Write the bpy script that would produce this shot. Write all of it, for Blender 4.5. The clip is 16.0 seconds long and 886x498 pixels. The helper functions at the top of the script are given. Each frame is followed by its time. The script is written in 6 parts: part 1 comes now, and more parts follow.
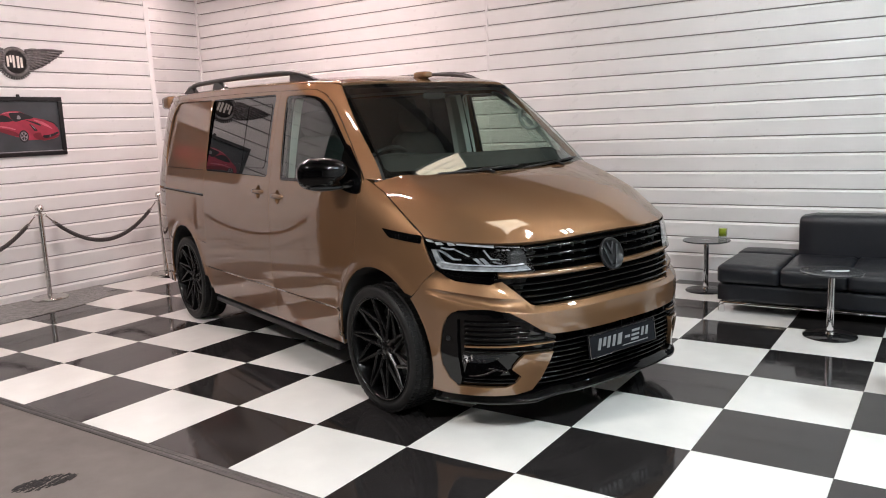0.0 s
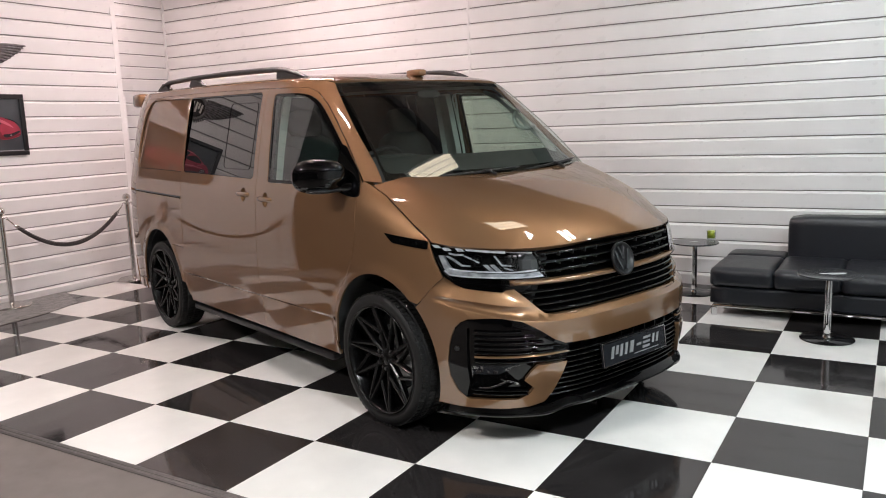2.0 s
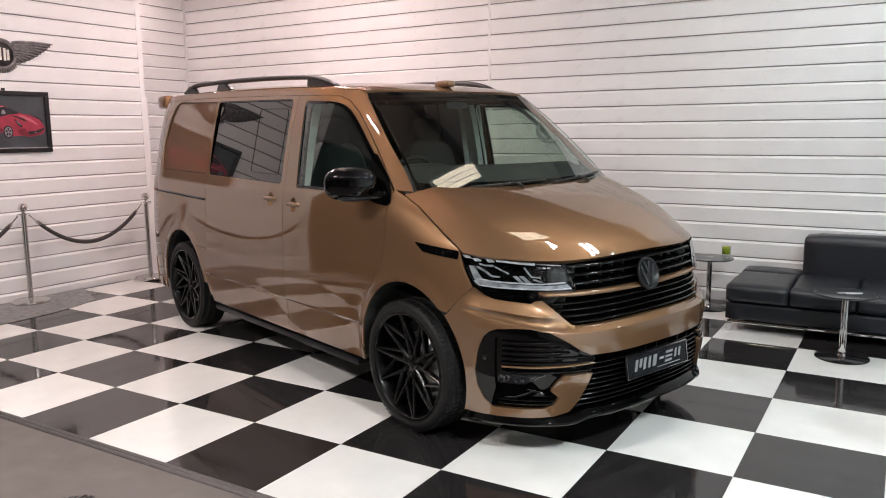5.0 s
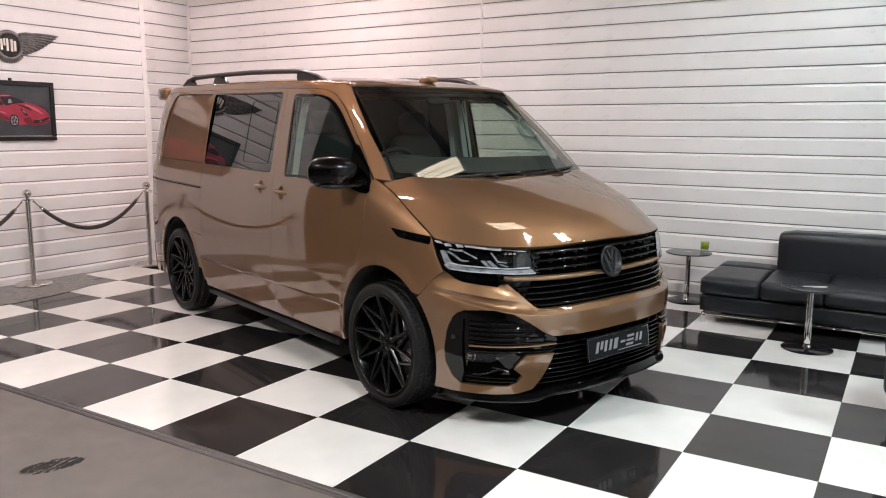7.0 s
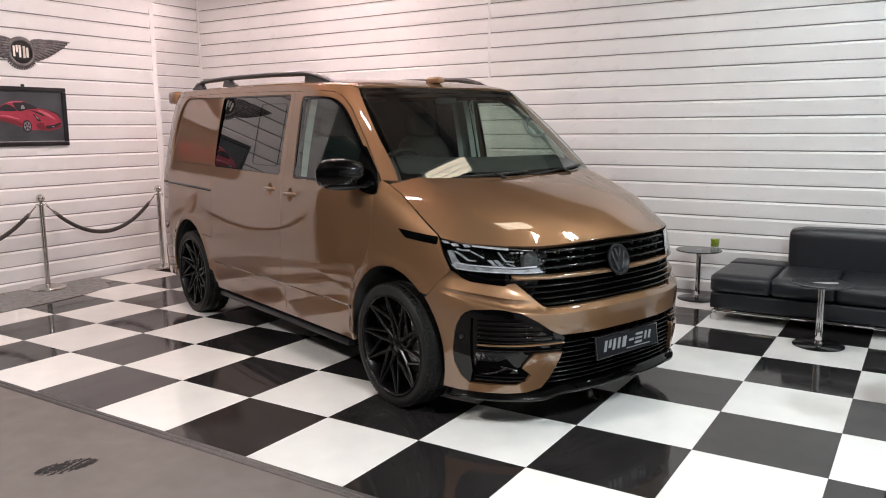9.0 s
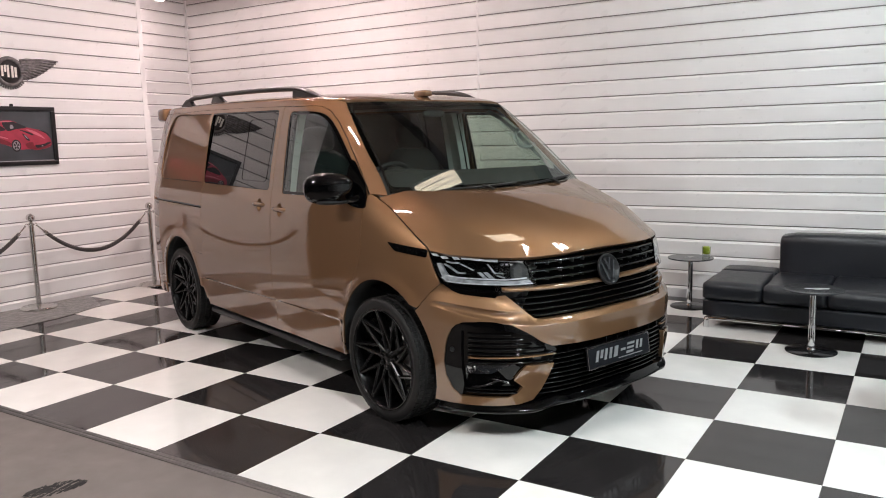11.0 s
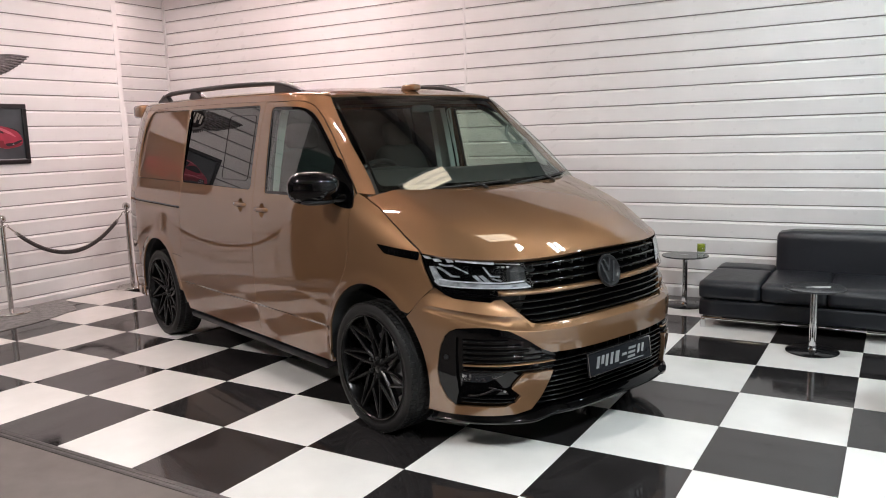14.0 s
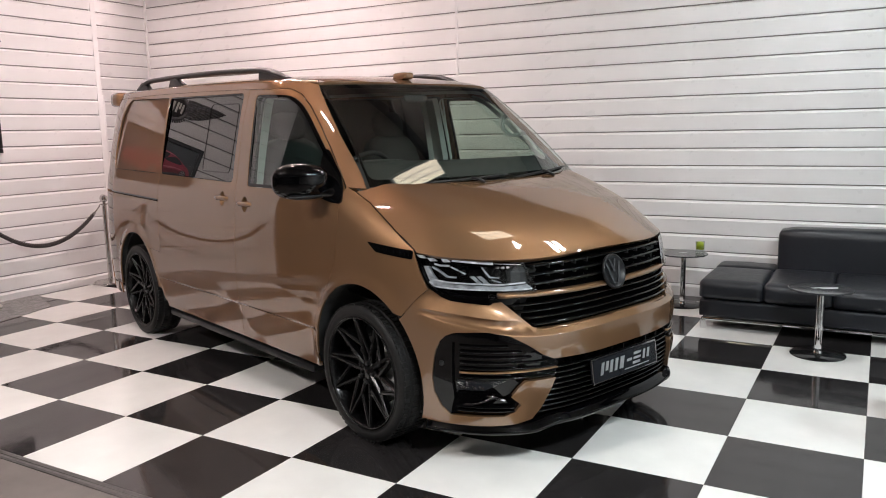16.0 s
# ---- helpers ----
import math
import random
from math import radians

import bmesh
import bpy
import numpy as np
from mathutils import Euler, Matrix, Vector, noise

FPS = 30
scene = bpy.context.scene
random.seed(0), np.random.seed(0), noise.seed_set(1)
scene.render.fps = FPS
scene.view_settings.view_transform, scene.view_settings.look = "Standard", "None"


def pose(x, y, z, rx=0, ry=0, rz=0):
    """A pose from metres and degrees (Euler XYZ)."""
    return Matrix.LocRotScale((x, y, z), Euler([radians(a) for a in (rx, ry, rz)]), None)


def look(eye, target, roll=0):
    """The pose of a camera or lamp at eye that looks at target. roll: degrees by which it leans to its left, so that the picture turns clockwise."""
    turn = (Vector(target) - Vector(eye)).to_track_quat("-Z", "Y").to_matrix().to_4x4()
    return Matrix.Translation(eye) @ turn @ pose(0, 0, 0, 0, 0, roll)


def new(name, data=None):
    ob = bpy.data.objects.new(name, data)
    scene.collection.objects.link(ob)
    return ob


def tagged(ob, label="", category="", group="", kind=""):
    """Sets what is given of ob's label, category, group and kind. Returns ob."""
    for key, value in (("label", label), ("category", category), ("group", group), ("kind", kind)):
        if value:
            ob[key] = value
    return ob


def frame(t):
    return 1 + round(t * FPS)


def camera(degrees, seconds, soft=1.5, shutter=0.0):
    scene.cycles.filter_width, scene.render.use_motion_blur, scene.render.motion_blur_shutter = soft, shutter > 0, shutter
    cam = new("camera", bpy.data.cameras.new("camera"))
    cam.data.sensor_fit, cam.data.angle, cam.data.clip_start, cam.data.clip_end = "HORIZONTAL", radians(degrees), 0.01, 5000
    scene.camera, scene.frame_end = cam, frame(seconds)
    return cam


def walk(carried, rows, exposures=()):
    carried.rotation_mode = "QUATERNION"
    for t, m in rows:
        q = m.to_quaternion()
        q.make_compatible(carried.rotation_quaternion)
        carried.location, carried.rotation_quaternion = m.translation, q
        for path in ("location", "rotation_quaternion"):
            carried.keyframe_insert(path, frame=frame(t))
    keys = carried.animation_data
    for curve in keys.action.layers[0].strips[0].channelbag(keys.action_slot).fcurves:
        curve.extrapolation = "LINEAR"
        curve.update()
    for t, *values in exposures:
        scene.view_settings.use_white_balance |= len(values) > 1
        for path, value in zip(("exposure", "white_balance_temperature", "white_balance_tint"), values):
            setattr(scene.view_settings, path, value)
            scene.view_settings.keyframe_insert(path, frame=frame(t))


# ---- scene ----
cam = camera(60.0, 16.0, soft=1.0)
PATH = [
    (0, (2.171, -2.818, 1.538), (1.064, -1.183, 1.222), -2.4),
    (0.5, (2.093, -2.742, 1.539), (0.999, -1.098, 1.223), -2.5),
    (1, (2.045, -2.705, 1.535), (0.972, -1.048, 1.218), -2.5),
    (1.5, (1.963, -2.733, 1.538), (0.929, -1.052, 1.217), -2.4),
    (2, (1.871, -2.789, 1.544), (0.854, -1.096, 1.225), -2.2),
    (2.5, (1.796, -2.85, 1.55), (0.79, -1.152, 1.228), -1.8),
    (3, (1.744, -2.897, 1.543), (0.733, -1.201, 1.225), -1.4),
    (3.5, (1.741, -2.885, 1.554), (0.724, -1.193, 1.236), -1.1),
    (5.8, (1.893, -2.963, 1.581), (0.867, -1.271, 1.287), 0.0),
    (6, (1.941, -2.978, 1.573), (0.913, -1.288, 1.28), 0.2),
    (6.5, (2.019, -3.021, 1.556), (0.987, -1.334, 1.255), 0.4),
    (7, (2.057, -3.034, 1.551), (1.022, -1.35, 1.241), 0.3),
    (7.5, (2.078, -3.042, 1.555), (1.032, -1.367, 1.238), 0.1),
    (8, (2.085, -3.047, 1.552), (1.03, -1.378, 1.235), -0.0),
    (10.5, (2.093, -3.01, 1.558), (1.035, -1.338, 1.269), -1.2),
    (11, (2.109, -3.011, 1.558), (1.056, -1.334, 1.278), -1.4),
    (11.5, (2.114, -3.012, 1.562), (1.068, -1.33, 1.285), -1.6),
    (12, (2.111, -3.008, 1.561), (1.069, -1.322, 1.289), -1.7),
    (12.5, (2.108, -3.002, 1.56), (1.073, -1.313, 1.287), -1.7),
    (13, (2.1, -2.99, 1.561), (1.068, -1.3, 1.281), -1.7),
    (13.5, (2.049, -2.93, 1.553), (1.021, -1.239, 1.267), -1.7),
    (14, (1.96, -2.855, 1.559), (0.944, -1.157, 1.268), -1.7),
    (14.5, (1.861, -2.797, 1.563), (0.859, -1.092, 1.265), -1.8),
    (15, (1.8, -2.768, 1.56), (0.809, -1.057, 1.259), -1.7),
    (15.5, (1.793, -2.727, 1.548), (0.808, -1.014, 1.241), -1.5),
    (16, (1.793, -2.668, 1.547), (0.811, -0.953, 1.239), -1.2),
]
walk(cam, [(t, look(eye, target, roll)) for t, eye, target, roll in PATH])

# ---- world, lamps ----
world = bpy.data.worlds.new("world")
scene.world = world
world.use_nodes = True
world.node_tree.nodes["Background"].inputs[0].default_value = (0.75, 0.85, 1.0, 1)
world.node_tree.nodes["Background"].inputs[1].default_value = 0.05


def area_lamp(name, place, target, size_x, size_y, watts, colour):
    data = bpy.data.lights.new(name, "AREA")
    data.shape, data.size, data.size_y, data.energy, data.color = "RECTANGLE", size_x, size_y, watts, colour
    ob = new(name, data)
    ob.matrix_world = look(place, target)
    return ob


WARM, COOL, NEUTRAL, DAY = (1.0, 0.765, 0.755), (0.70, 0.90, 1.0), (1.0, 0.945, 0.925), (0.92, 0.965, 0.99)
PANELS = [  # dim square panels: x, y, size along x and y, watts
    (0.42, 1.77, 0.30, 0.90, 3.4),
    (-1.9, 1.2, 0.30, 0.90, 3.4),
]
# Tubes mirrored in the van's paint are known; the others are added unseen fill.
TUBES = [  # bright tubes: x, y, turn, length, watts, colour
    (1.24, 2.54, -13, 0.66, 26, DAY),
    (1.28, 2.70, -13, 0.66, 26, DAY),
    (-3.6, 3.0, 0, 1.2, 52, WARM),
    (-2.2, 2.2, 0, 1.2, 46, WARM),
    (-4.3, 2.9, 0, 1.2, 24, WARM),
    # Added behind the wall end to brighten the recess.
    (-6.05, 3.3, 90, 0.5, 20, WARM),
    (-3.2, 1.0, 90, 1.2, 76, WARM),
    (-1.25, 0.45, -19, 0.20, 12, WARM),
    (2.8, 3.0, 0, 1.2, 9, COOL),
    (4.0, 0.8, 90, 1.2, 96, COOL),
    (0.74, 1.86, 20, 0.14, 8, NEUTRAL),
    (0.77, 1.80, -50, 0.14, 8, NEUTRAL),
    (2.75, -1.05, 60, 0.6, 170, DAY),
    (2.75, -1.60, -60, 0.6, 170, DAY),
    # Added out of view to brighten the floor and the van's side.
    (-1.9, -2.9, 0, 1.2, 310, NEUTRAL),
]
for lx, ly, sx, sy, watts in PANELS:
    area_lamp("panel_lamp", (lx, ly, 3.39), (lx, ly + 0.0001, 0), sx * 0.94, sy * 0.94, watts, (1.0, 0.86, 0.66))
for lx, ly, turn, length, watts, colour in TUBES:  # a lamp added under each tube for the light that its tray throws down
    ob = area_lamp("tube_lamp", (lx, ly, 3.35), (lx, ly + 0.0001, 0), length, 0.015, watts * 0.30, colour)
    ob.matrix_world = pose(lx, ly, 3.35, 0, 0, turn)


# ---- mesh helpers ----
def mesh_object(name, bm, material, parent=None, label="", smooth=False):
    mesh = bpy.data.meshes.new(name)
    bm.normal_update()
    bm.to_mesh(mesh)
    bm.free()
    for m in material if isinstance(material, (list, tuple)) else [material]:
        mesh.materials.append(m)
    if smooth:
        for p in mesh.polygons:
            p.use_smooth = True
    ob = new(name, mesh)
    if parent:
        ob.parent = parent
    if label:
        ob["label"] = label
    return ob


def part(name, bm, material, parent, label="", smooth=False):
    return mesh_object(name, bm, material, parent, label, smooth)


def empty(name, m=Matrix()):
    ob = new(name)
    ob.empty_display_size = 0.1
    ob.matrix_world = m
    return ob


def add_box(bm, x0, x1, y0, y1, z0, z1, bevel=0.0, segments=2, m=None):
    made = bmesh.ops.create_cube(bm, size=1)["verts"]
    bmesh.ops.scale(bm, vec=(x1 - x0, y1 - y0, z1 - z0), verts=made)
    bmesh.ops.translate(bm, vec=((x0 + x1) / 2, (y0 + y1) / 2, (z0 + z1) / 2), verts=made)
    if bevel:
        edges = list({e for v in made for e in v.link_edges})
        out = bmesh.ops.bevel(bm, geom=edges, offset=bevel, segments=segments, affect="EDGES", profile=0.5)
        made = list({v for f in out["faces"] for v in f.verts} | {v for v in made if v.is_valid})
    if m is not None:
        bmesh.ops.transform(bm, matrix=m, verts=made)
    return made


def box(x0, x1, y0, y1, z0, z1, bevel=0.0, segments=2, m=None):
    bm = bmesh.new()
    add_box(bm, x0, x1, y0, y1, z0, z1, bevel, segments, m)
    return bm


def add_lathe(bm, profile, count=32, m=None, closed=False):
    """profile: (radius, height) from bottom to top, turned about z."""
    rings = []
    for r, h in profile:
        if r < 1e-6:
            rings.append([bm.verts.new((0, 0, h))] * count)
        else:
            rings.append([bm.verts.new((r * math.cos(2 * math.pi * k / count), r * math.sin(2 * math.pi * k / count), h)) for k in range(count)])
    pairs = list(zip(rings, rings[1:])) + ([(rings[-1], rings[0])] if closed else [])
    for a, b in pairs:
        for k in range(count):
            face = []
            for v in (a[k], a[(k + 1) % count], b[(k + 1) % count], b[k]):
                if v not in face:
                    face.append(v)
            if len(face) > 2:
                bm.faces.new(face)
    if m is not None:
        bmesh.ops.transform(bm, matrix=m, verts=list({v for ring in rings for v in ring}))


def lathe(profile, count=32, m=None, closed=False):
    bm = bmesh.new()
    add_lathe(bm, profile, count, m, closed)
    bmesh.ops.recalc_face_normals(bm, faces=bm.faces)
    return bm


def add_tube(bm, points, radius, sides=10, caps=True):
    """A round bar along a line of points; radius: one number or one for each point."""
    points = [Vector(p) for p in points]
    radii = radius if isinstance(radius, (list, tuple)) else [radius] * len(points)
    rings, side = [], None
    for n, p in enumerate(points):
        ahead = (points[min(n + 1, len(points) - 1)] - points[max(n - 1, 0)]).normalized()
        if side is None:
            side = ahead.orthogonal().normalized()
        side = (side - ahead * side.dot(ahead)).normalized()
        up = ahead.cross(side)
        rings.append([bm.verts.new(p + radii[n] * (math.cos(a) * side + math.sin(a) * up)) for a in (2 * math.pi * k / sides for k in range(sides))])
    for a, b in zip(rings, rings[1:]):
        for k in range(sides):
            bm.faces.new((a[k], a[(k + 1) % sides], b[(k + 1) % sides], b[k]))
    if caps:
        bm.faces.new(rings[0][::-1])
        bm.faces.new(rings[-1])


def tube(points, radius, sides=10, caps=True):
    bm = bmesh.new()
    add_tube(bm, points, radius, sides, caps)
    return bm


def add_prism(bm, outline, depth, m=None, bevel=0.0):
    """A flat outline of (x, y) given thickness along z, from 0 to depth."""
    bottom = [bm.verts.new((x, y, 0)) for x, y in outline]
    face = bm.faces.new(bottom)
    top = bmesh.ops.extrude_face_region(bm, geom=[face])["geom"]
    verts = [v for v in top if isinstance(v, bmesh.types.BMVert)]
    bmesh.ops.translate(bm, vec=(0, 0, depth), verts=verts)
    every = bottom + verts
    if bevel:
        edges = [e for e in {e for v in verts for e in v.link_edges} if all(v in verts for v in e.verts)]
        out = bmesh.ops.bevel(bm, geom=edges, offset=bevel, segments=2, affect="EDGES", profile=0.5)
        every = list({v for v in every if v.is_valid} | {v for f in out["faces"] for v in f.verts})
    if m is not None:
        bmesh.ops.transform(bm, matrix=m, verts=every)


def prism(outline, depth, m=None, bevel=0.0):
    bm = bmesh.new()
    add_prism(bm, outline, depth, m, bevel)
    bmesh.ops.recalc_face_normals(bm, faces=bm.faces)
    return bm


def spline(points, steps=8, closed=False):
    """A smooth line through the points (Catmull-Rom)."""
    pts = [Vector(p) for p in points]
    out, n = [], len(pts)
    for k in range(n if closed else n - 1):
        a, b, c, e = (pts[(k + j) % n] if closed else pts[min(max(k + j, 0), n - 1)] for j in (-1, 0, 1, 2))
        for s in range(steps):
            t = s / steps
            out.append(0.5 * (2 * b + (c - a) * t + (2 * a - 5 * b + 4 * c - e) * t * t + (3 * b - a - 3 * c + e) * t ** 3))
    return out if closed else out + [pts[-1]]


# ---- materials ----
def material(name, colour, roughness=0.5, metallic=0.0, vary=0.06, scale=6.0, bump=0.0, bump_scale=200.0, rough_vary=0.0, coat=0.0, per_piece=0.0,
             specular=0.5, sheen=0.0, coat_ior=1.5, edge=None):
    """A surface with grain: vary shifts the colour's value in patches, bump adds fine relief, per_piece shifts each object's value."""
    mat = bpy.data.materials.new(name)
    mat.use_nodes = True
    nodes, links = mat.node_tree.nodes, mat.node_tree.links
    shader = nodes["Principled BSDF"]
    shader.inputs["Metallic"].default_value = metallic
    shader.inputs["Roughness"].default_value = roughness
    shader.inputs["Specular IOR Level"].default_value = specular
    shader.inputs["Coat Weight"].default_value = coat
    shader.inputs["Coat Roughness"].default_value = 0.02
    shader.inputs["Coat IOR"].default_value = coat_ior
    shader.inputs["Sheen Weight"].default_value = sheen
    if edge:
        shader.inputs["Specular Tint"].default_value = (*edge, 1)
    where = nodes.new("ShaderNodeTexCoord")
    big = nodes.new("ShaderNodeTexNoise")
    big.inputs["Scale"].default_value, big.inputs["Detail"].default_value = scale, 6
    links.new(where.outputs["Object"], big.inputs["Vector"])
    value = nodes.new("ShaderNodeMapRange")
    value.inputs["From Min"].default_value, value.inputs["From Max"].default_value = 0.3, 0.7
    value.inputs["To Min"].default_value, value.inputs["To Max"].default_value = 1 - vary, 1 + vary
    links.new(big.outputs["Fac"], value.inputs["Value"])
    last = value.outputs["Result"]
    if per_piece:
        info = nodes.new("ShaderNodeObjectInfo")
        piece = nodes.new("ShaderNodeMapRange")
        piece.inputs["To Min"].default_value, piece.inputs["To Max"].default_value = 1 - per_piece, 1 + per_piece
        links.new(info.outputs["Random"], piece.inputs["Value"])
        times = nodes.new("ShaderNodeMath")
        times.operation = "MULTIPLY"
        links.new(last, times.inputs[0])
        links.new(piece.outputs["Result"], times.inputs[1])
        last = times.outputs[0]
    tint = nodes.new("ShaderNodeHueSaturation")
    tint.inputs["Color"].default_value = (*colour, 1)
    links.new(last, tint.inputs["Value"])
    links.new(tint.outputs["Color"], shader.inputs["Base Color"])
    if rough_vary:
        fine = nodes.new("ShaderNodeTexNoise")
        fine.inputs["Scale"].default_value, fine.inputs["Detail"].default_value = scale * 3, 5
        links.new(where.outputs["Object"], fine.inputs["Vector"])
        spread = nodes.new("ShaderNodeMapRange")
        spread.inputs["From Min"].default_value, spread.inputs["From Max"].default_value = 0.3, 0.7
        spread.inputs["To Min"].default_value, spread.inputs["To Max"].default_value = max(roughness - rough_vary, 0.01), roughness + rough_vary
        links.new(fine.outputs["Fac"], spread.inputs["Value"])
        links.new(spread.outputs["Result"], shader.inputs["Roughness"])
    if bump:
        grain = nodes.new("ShaderNodeTexNoise")
        grain.inputs["Scale"].default_value, grain.inputs["Detail"].default_value = bump_scale, 3
        links.new(where.outputs["Object"], grain.inputs["Vector"])
        relief = nodes.new("ShaderNodeBump")
        relief.inputs["Strength"].default_value, relief.inputs["Distance"].default_value = bump, 0.002
        links.new(grain.outputs["Fac"], relief.inputs["Height"])
        links.new(relief.outputs["Normal"], shader.inputs["Normal"])
    return mat


def glass(name, tint, least=0.055, roughness=0.0):
    """Thin tinted glass: it passes light straight through, coloured, and mirrors more the flatter it is seen."""
    mat = bpy.data.materials.new(name)
    mat.use_nodes = True
    nodes, links = mat.node_tree.nodes, mat.node_tree.links
    nodes.remove(nodes["Principled BSDF"])
    clear, mirror, mix, weight = (nodes.new("ShaderNode" + n) for n in ("BsdfTransparent", "BsdfGlossy", "MixShader", "LayerWeight"))
    clear.inputs["Color"].default_value = (*tint, 1)
    mirror.inputs["Roughness"].default_value = roughness
    weight.inputs["Blend"].default_value = 0.5
    power, spread = nodes.new("ShaderNodeMath"), nodes.new("ShaderNodeMapRange")
    power.operation = "POWER"
    power.inputs[1].default_value = 3.45
    spread.inputs["To Min"].default_value = least
    links.new(weight.outputs["Facing"], power.inputs[0])
    links.new(power.outputs[0], spread.inputs["Value"])
    links.new(spread.outputs["Result"], mix.inputs[0])
    links.new(clear.outputs[0], mix.inputs[1])
    links.new(mirror.outputs[0], mix.inputs[2])
    links.new(mix.outputs[0], nodes["Material Output"].inputs["Surface"])
    return mat


def glow(name, colour, strength):
    mat = bpy.data.materials.new(name)
    mat.use_nodes = True
    shader = mat.node_tree.nodes["Principled BSDF"]
    shader.inputs["Base Color"].default_value = (0.8, 0.8, 0.8, 1)
    shader.inputs["Emission Color"].default_value = (*colour, 1)
    shader.inputs["Emission Strength"].default_value = strength
    return mat


BOARD = material("white_board", (0.80, 0.79, 0.78), 0.32, vary=0.03, scale=2.5, bump=0.05, bump_scale=60, rough_vary=0.06, per_piece=0.02)
BOARD_TRIM = material("white_trim", (0.78, 0.77, 0.76), 0.35, vary=0.03)
TILE_WHITE = material("white_tile", (0.82, 0.81, 0.775), 0.085, vary=0.06, scale=3.5, rough_vary=0.035, per_piece=0.03)
TILE_BLACK = material("black_tile", (0.022, 0.020, 0.020), 0.072, vary=0.25, scale=4.0, rough_vary=0.035, per_piece=0.15)
GROUT = material("grout", (0.05, 0.047, 0.045), 0.8)
VINYL = material("grey_vinyl", (0.143, 0.125, 0.113), 0.58, vary=0.08, scale=3.0, bump=0.15, bump_scale=300, rough_vary=0.08, specular=0.3)
CARPET = material("grey_carpet", (0.155, 0.142, 0.135), 0.95, vary=0.6, scale=22, bump=1.0, bump_scale=500, sheen=0.3)
ALUMINIUM = material("aluminium", (0.13, 0.125, 0.122), 0.5, 0.8, vary=0.1, scale=20, rough_vary=0.1)
CHROME = material("chrome", (0.75, 0.75, 0.76), 0.08, 1.0, vary=0.03)
CEILING = material("dark_ceiling", (0.25, 0.235, 0.21), 0.8, vary=0.2)
STEEL_DARK = material("dark_steel", (0.06, 0.06, 0.065), 0.5, 0.5, vary=0.15)
LEATHER = material("black_leather", (0.0090, 0.0102, 0.0140), 0.38, vary=0.10, scale=8, bump=0.35, bump_scale=220, rough_vary=0.03)
DARK_GLASS = material("dark_glass_top", (0.03, 0.032, 0.035), 0.06, vary=0.1)
# Dark colour standing in for the unlit room beyond view.
UNLIT_WALL = material("unlit_wall_tone", (0.05, 0.048, 0.046), 0.6, vary=0.08)
SHUTTER = material("grey_shutter", (0.17, 0.16, 0.15), 0.45, vary=0.08)
# Grey backing behind the boards; its tone deepens the shade in their joints.
SHADED_BACKING = material("shaded_backing", (0.25, 0.24, 0.235), 0.8, vary=0.1)

# ---- the room ----
LEFT_X, LEFT_END, RECESS_X, BACK_Y, TOP = -5.45, 2.76, -6.61, 4.38, 3.54
RIGHT_X, FRONT_Y = 5.6, -8.0
PITCH = 0.1531


def board_mesh(length):
    """One cladding board along x: a plain face, a rounded lip above it, and an open joint to the next board."""
    bm = bmesh.new()
    profile = [(0.0165, 0.000), (0.0065, 0.000), (0.0045, 0.0015), (-0.0115, PITCH - 0.034), (-0.0125, PITCH - 0.031), (-0.0115, PITCH - 0.027), (-0.004, PITCH - 0.0185), (0.004, PITCH - 0.0130), (0.010, PITCH - 0.0105), (0.0165, PITCH - 0.0095)]
    ends = []
    for x in (0.0, length):
        ends.append([bm.verts.new((x, y, z)) for y, z in profile])
    for k in range(len(profile) - 1):
        bm.faces.new((ends[0][k], ends[1][k], ends[1][k + 1], ends[0][k + 1]))
    bm.faces.new(ends[0][::-1])
    bm.faces.new(ends[1])
    bmesh.ops.recalc_face_normals(bm, faces=bm.faces)
    mesh = bpy.data.meshes.new("board")
    bm.to_mesh(mesh)
    bm.free()
    mesh.materials.append(BOARD)
    return mesh


def clad(wall, start, turn, length, first_z, top):
    """Rows of boards on a wall; start: the left lower end as one faces the wall."""
    mesh = board_mesh(length)
    z = first_z
    while z < top - 0.01:
        ob = new("board", mesh)
        ob.matrix_world = pose(start[0], start[1], z, 0, 0, turn)
        ob.parent = wall
        z += PITCH


def wall(name, x0, x1, y0, y1, top=TOP, mat=None):
    return tagged(mesh_object(name, box(x0, x1, y0, y1, -0.05, top), mat or SHADED_BACKING), kind="structure")


wall_back = wall("wall_back", RECESS_X - 0.2, RIGHT_X + 0.2, BACK_Y + 0.02, BACK_Y + 0.2)
BOARDS_FROM, DOOR_HEAD = -0.15, 2.45
wall_left = wall("wall_left", LEFT_X - 0.2, LEFT_X - 0.02, BOARDS_FROM - 0.06, LEFT_END - 0.02)
tagged(mesh_object("wall_over_door", box(LEFT_X - 0.2, LEFT_X - 0.02, FRONT_Y, BOARDS_FROM - 0.06, DOOR_HEAD, TOP), SHADED_BACKING), kind="structure")
# Unseen bay, added dark so the opening mirrors as deep shade.
wall("wall_bay", RECESS_X - 0.2, RECESS_X - 0.02, FRONT_Y, LEFT_END - 0.5, DOOR_HEAD, UNLIT_WALL)
wall("wall_bay_end", RECESS_X - 0.02, LEFT_X - 0.2, BOARDS_FROM - 0.06, BOARDS_FROM + 0.1, DOOR_HEAD, UNLIT_WALL)
tagged(mesh_object("bay_ceiling", box(RECESS_X - 0.2, LEFT_X - 0.2, FRONT_Y, LEFT_END - 0.5, DOOR_HEAD, DOOR_HEAD + 0.1), UNLIT_WALL), kind="structure")
